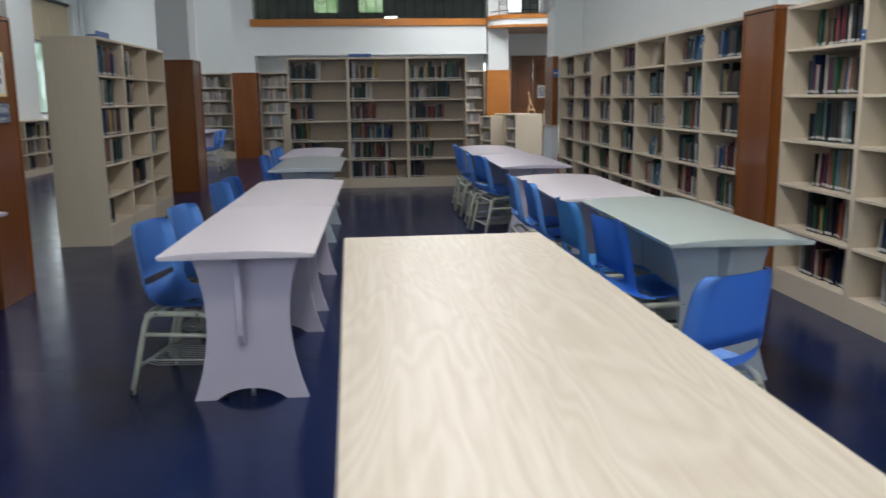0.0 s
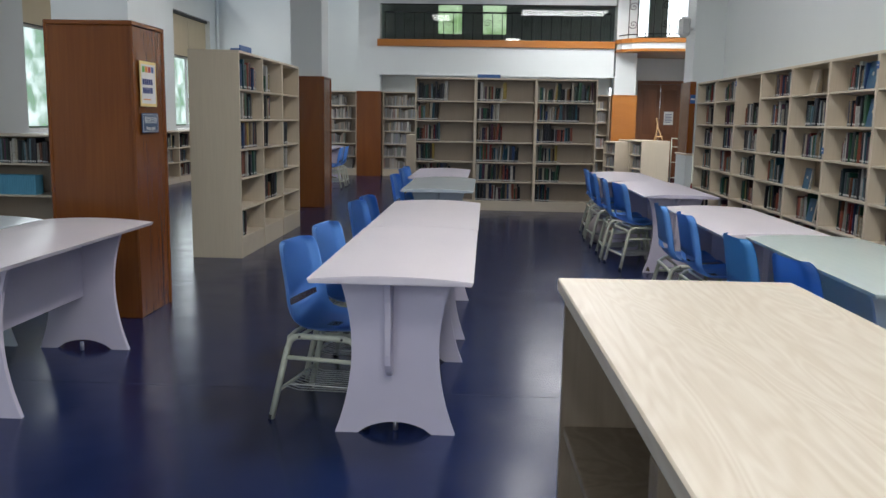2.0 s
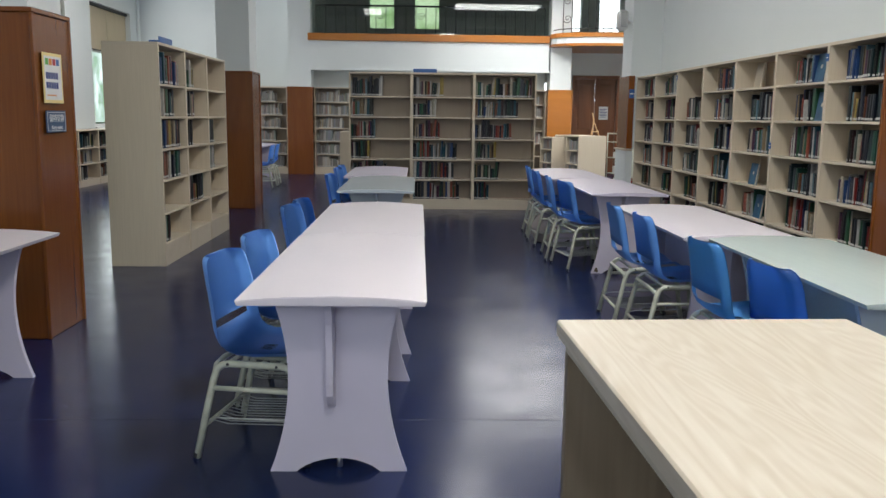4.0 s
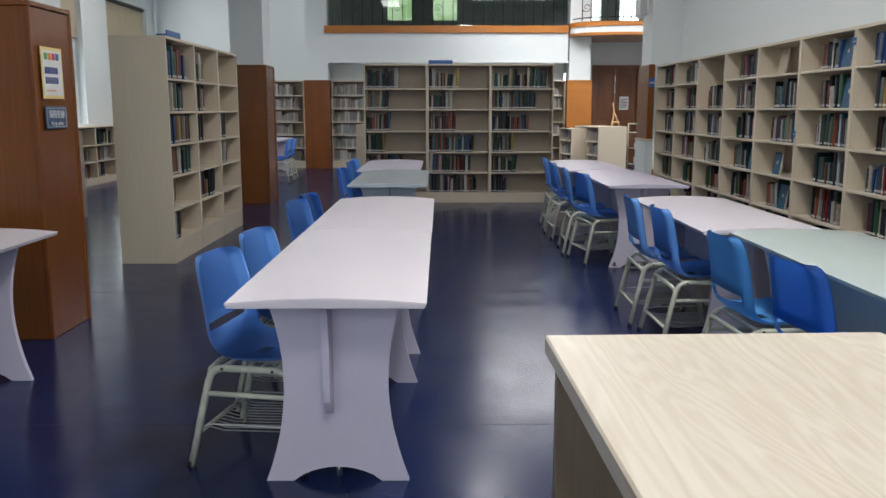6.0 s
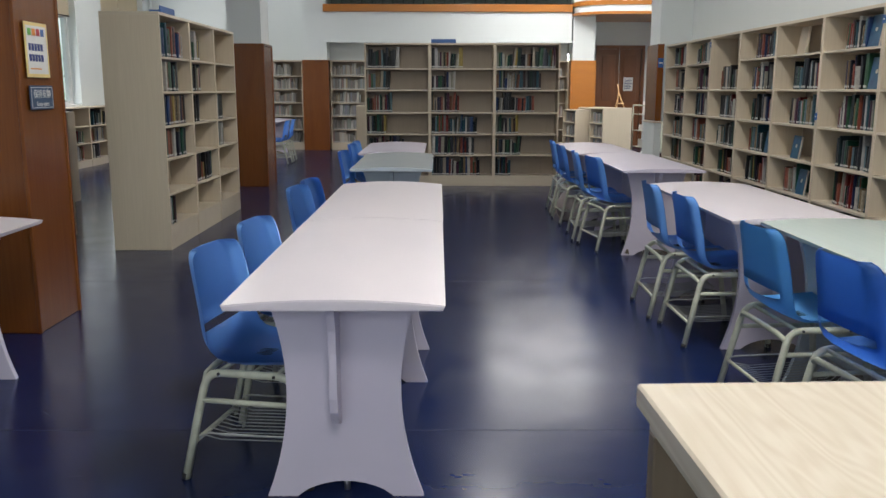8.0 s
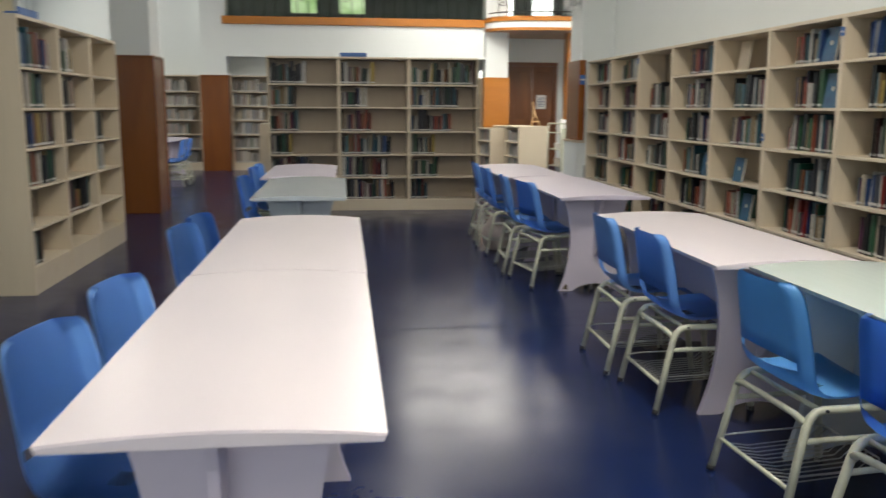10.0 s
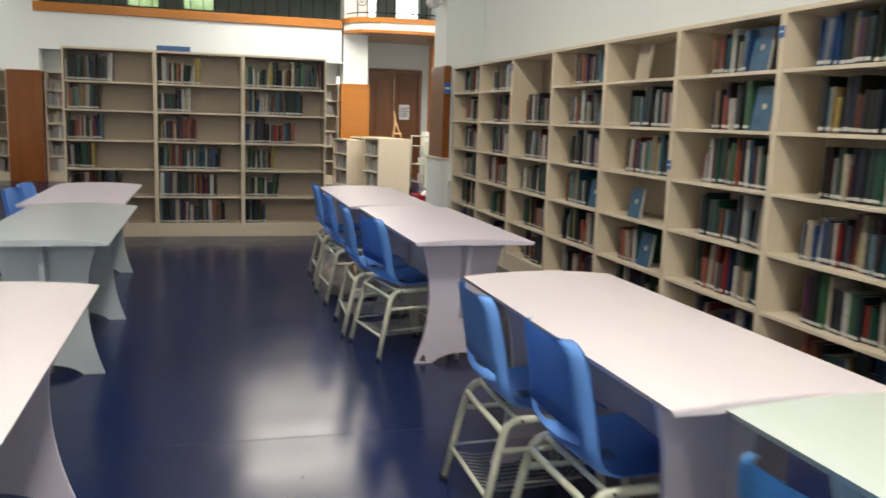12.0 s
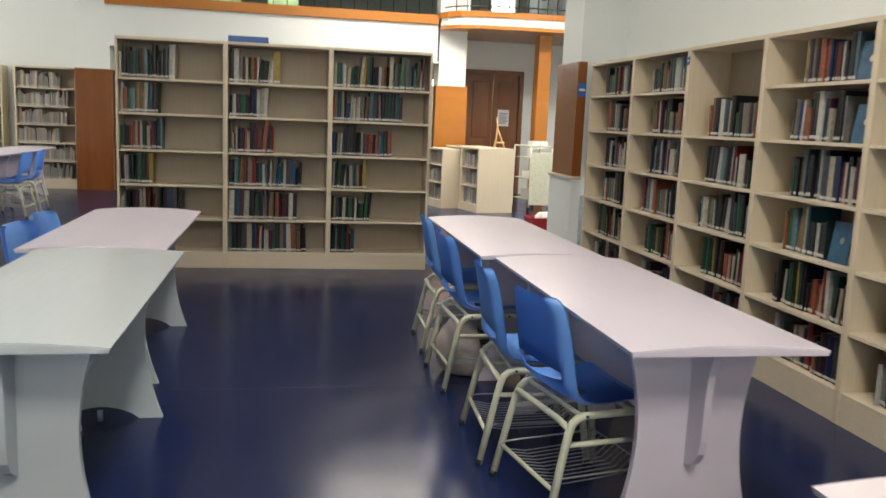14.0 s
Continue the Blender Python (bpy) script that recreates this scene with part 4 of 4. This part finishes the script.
bookcase(m4, 0.7, 0.4, 1.0, [0.13, 0.43, 0.73], "low white-topped case with binders", "counter cases")
for z, zt in ((0.13, 0.4), (0.43, 0.7), (0.73, 0.96)):
    book_row(m4, 0.04, 0.6, z, zt, rnd, pile, 0.05)
stuff_books(pile, "binders and books in the service counter", JOURNALS)

ez = thing("tabletop_easel", "small pale wooden tabletop easel on the counter", "easel", pose(3.72, 20.1, 1.05, 0, 0, 10))
for pts, nm in (([(-0.1, 0, 0), (-0.02, 0.02, 0.3), (-0.06, 0.02, 0.5)], "front_leg"), ([(0.1, 0, 0), (-0.02, 0.02, 0.3)], "front_leg"), ([(0, 0.16, 0), (-0.03, 0.02, 0.36)], "rear_leg"), ([(-0.08, -0.01, 0.09), (0.09, -0.01, 0.09)], "ledge")):
    b = bmesh.new()
    tube(b, pts, 0.014, 4)
    part(nm, b, PINE, ez)

bc = thing("book_cart", "cream metal book trolley loaded with papers", "cart", pose(4.36, 20.23, 0, 0, 0, 12))
for x in (-0.2, 0.2):
    for y in (-0.3, 0.3):
        b = bmesh.new()
        tube(b, [(x, y, 0.08), (x, y, 1.1)], 0.015)
        part("post", b, CREAM, bc)
        b = bmesh.new()
        tube(b, [(x - 0.012, y, 0.045), (x + 0.012, y, 0.045)], 0.045, 12)
        part("caster", b, DARK, bc)
for x in (-0.2, 0.2):
    b = bmesh.new()
    tube(b, [(x, -0.3, 1.1), (x, 0.3, 1.1)], 0.015)
    part("handle", b, CREAM, bc)
b = bmesh.new()
tube(b, [(-0.2, -0.3, 1.1), (0.2, -0.3, 1.1)], 0.015)
part("handle", b, CREAM, bc)
for z in (0.2, 0.55, 0.9):
    part("tray", boxed(-0.2, 0.2, -0.3, 0.3, z, z + 0.015), CREAM, bc)
part("end_panel", boxed(-0.215, 0.215, -0.325, -0.316, 0.12, 1.0, bevel=0.003), CREAM, bc)
for x in (-0.1, 0.06):
    cb2 = thing("carton", "small white carton standing on the trolley", "box", pose(4.36, 20.23, 0.915, 0, 0, 12), "cartons on the trolley")
    part("body", boxed(x - 0.07, x + 0.07, -0.26, -0.1, 0, 0.27, bevel=0.004), PAPER, cb2)
    part("tape", boxed(x - 0.012, x + 0.012, -0.262, -0.26, 0.1, 0.26), FRAMEW, cb2)
for z, h in ((0.215, 0.16), (0.565, 0.12)):
    st = tagged(part("paper_stack", boxed(-0.15, 0.13, -0.25, 0.1, 0, h, bevel=0.004), PAPER), "stack of white papers on the trolley", "papers")
    st.matrix_world = pose(4.36, 20.23, z, 0, 0, 12)

bk = thing("red_basket", "red plastic basket on the floor by the plinth", "basket", pose(3.35, 16.2, 0))
b = bmesh.new()
for (w0, z0), (w1, z1) in zip(((0.16, 0), (0.19, 0.2), (0.2, 0.32)), ((0.19, 0.2), (0.2, 0.32), (0.215, 0.34))):
    lo = [(sx * w0, sy * w0 * 0.8, z0) for sx, sy in ((-1, -1), (1, -1), (1, 1), (-1, 1))]
    hi = [(sx * w1, sy * w1 * 0.8, z1) for sx, sy in ((-1, -1), (1, -1), (1, 1), (-1, 1))]
    for k in range(4):
        b.faces.new([b.verts.new(p) for p in (lo[k], lo[(k + 1) % 4], hi[(k + 1) % 4], hi[k])])
b.faces.new([b.verts.new(p) for p in ((-0.16, -0.128, 0), (0.16, -0.128, 0), (0.16, 0.128, 0), (-0.16, 0.128, 0))])
bmesh.ops.remove_doubles(b, verts=b.verts[:], dist=0.001)
bmesh.ops.solidify(b, geom=b.faces[:], thickness=0.006)
part("tub", b, REDPL, bk)
tagged(part("plastic_bag", boxed(-0.1, 0.12, -0.1, 0.1, 0.01, 0.40, bevel=0.05), PAPER), "crumpled white plastic bag in the basket", "bag").matrix_world = pose(3.35, 16.2, 0)

# ---------------------------------------------------------------- signs on the column
kq = thing("quiet_sign", "navy sign reading Keep quiet on the clad column", "sign", pose(-2.517, 6.717, 1.30, 0, 0, 90))
part("plate", boxed(0, 0.285, -0.008, 0, 0, 0.138, bevel=0.004), NAVYPL, kq)
for x0, x1, z0, z1 in ((0.01, 0.275, 0.01, 0.013), (0.01, 0.275, 0.125, 0.128), (0.01, 0.013, 0.0132, 0.1248), (0.272, 0.275, 0.0132, 0.1248)):
    part("border_line", boxed(x0, x1, -0.0092, -0.008, z0, z1), PAPER, kq)


def lettering(text, size, x, z, parent, material):
    c = bpy.data.curves.new("lettering", "FONT")
    c.body, c.size, c.align_x, c.extrude = text, size, "CENTER", 0.0006
    tmp = new("lettering_source", c)
    dg = bpy.context.evaluated_depsgraph_get()
    me = bpy.data.meshes.new_from_object(tmp.evaluated_get(dg))
    bpy.data.objects.remove(tmp)
    me.materials.clear()
    me.materials.append(material)
    ob = new("lettering", me)
    ob.parent = parent
    ob.matrix_local = pose(x, -0.0095, z, 90)


lettering("保持安静", 0.054, 0.143, 0.07, kq, PAPER)
lettering("Keep quiet", 0.036, 0.143, 0.022, kq, PAPER)

po = thing("poster", "yellow-edged paper notice with blue lettering on the column", "poster", pose(-2.517, 6.714, 1.484, 0, 0, 90))
part("border", boxed(0, 0.28, -0.003, 0, 0, 0.31), YELLOW, po)
part("sheet", boxed(0.02, 0.26, -0.005, -0.003, 0.02, 0.29), PAPER, po)
for k, mt in enumerate((GREENINK, ORANGEINK, REDPL, BLUEPL)):
    part("title_mark", boxed(0.035 + 0.052 * k, 0.075 + 0.052 * k, -0.0065, -0.005, 0.235, 0.275), mt, po)
for z in (0.15, 0.09):
    for k in range(5):
        part("text_mark", boxed(0.035 + 0.036 * k, 0.062 + 0.036 * k, -0.0065, -0.005, z, z + 0.04), INK, po)
part("text_line", boxed(0.04, 0.17, -0.0065, -0.005, 0.045, 0.052), ORANGEINK, po)

bs = thing("pilaster_sign", "small blue sign plate on the wooden pilaster", "sign", pose(2.955, 14.138, 1.74))
part("plate", boxed(0.012, 0.092, -0.006, 0, 0, 0.13, bevel=0.003), BLUEPL, bs)
part("text_line", boxed(0.022, 0.082, -0.008, -0.006, 0.055, 0.075), PAPER, bs)

sp = thing("wall_speaker", "white wall loudspeaker on the pilaster", "loudspeaker", pose(2.99, 14.3, 2.75))
part("bracket", boxed(-0.05, 0.01, 0.03, 0.07, 0.1, 0.14), FRAMEW, sp)
part("cabinet", boxed(-0.2, -0.05, -0.06, 0.16, 0, 0.3, bevel=0.04), FRAMEW, sp)
part("grille", boxed(-0.17, -0.08, -0.066, -0.06, 0.04, 0.26, bevel=0.002), STEEL, sp)

bag = bmesh.new()
bmesh.ops.create_icosphere(bag, subdivisions=3, radius=0.15)
for v in bag.verts:
    v.co = Vector((v.co.x * 0.9, v.co.y * 1.0, v.co.z * 1.25)) * (1 + 0.22 * noise.noise(v.co * 9))
    v.co.z = max(v.co.z, -0.15)
for f in bag.faces:
    f.smooth = True
CLOTH = mat("pale_cloth", (0.55, 0.48, 0.44), (0.42, 0.36, 0.33), 0.85, (9, 9, 9), bump=0.2)
sack = tagged(part("cloth_bag", bag, CLOTH), "crumpled pale cloth bag on the floor under a chair", "bag")
sack.matrix_world = pose(1.27, 11.05, 0.15)
chip = thing("chip_mark", "dark chipped patch at the foot of a table leg", "damage", pose(1.43, 9.023, 0.0))
ch = bmesh.new()
prism(ch, [(0.01, 0.02), (0.05, 0.012), (0.045, 0.045), (0.03, 0.06), (0.02, 0.04)], "y", -0.0015, 0.0)
part("patch", ch, BARK, chip)
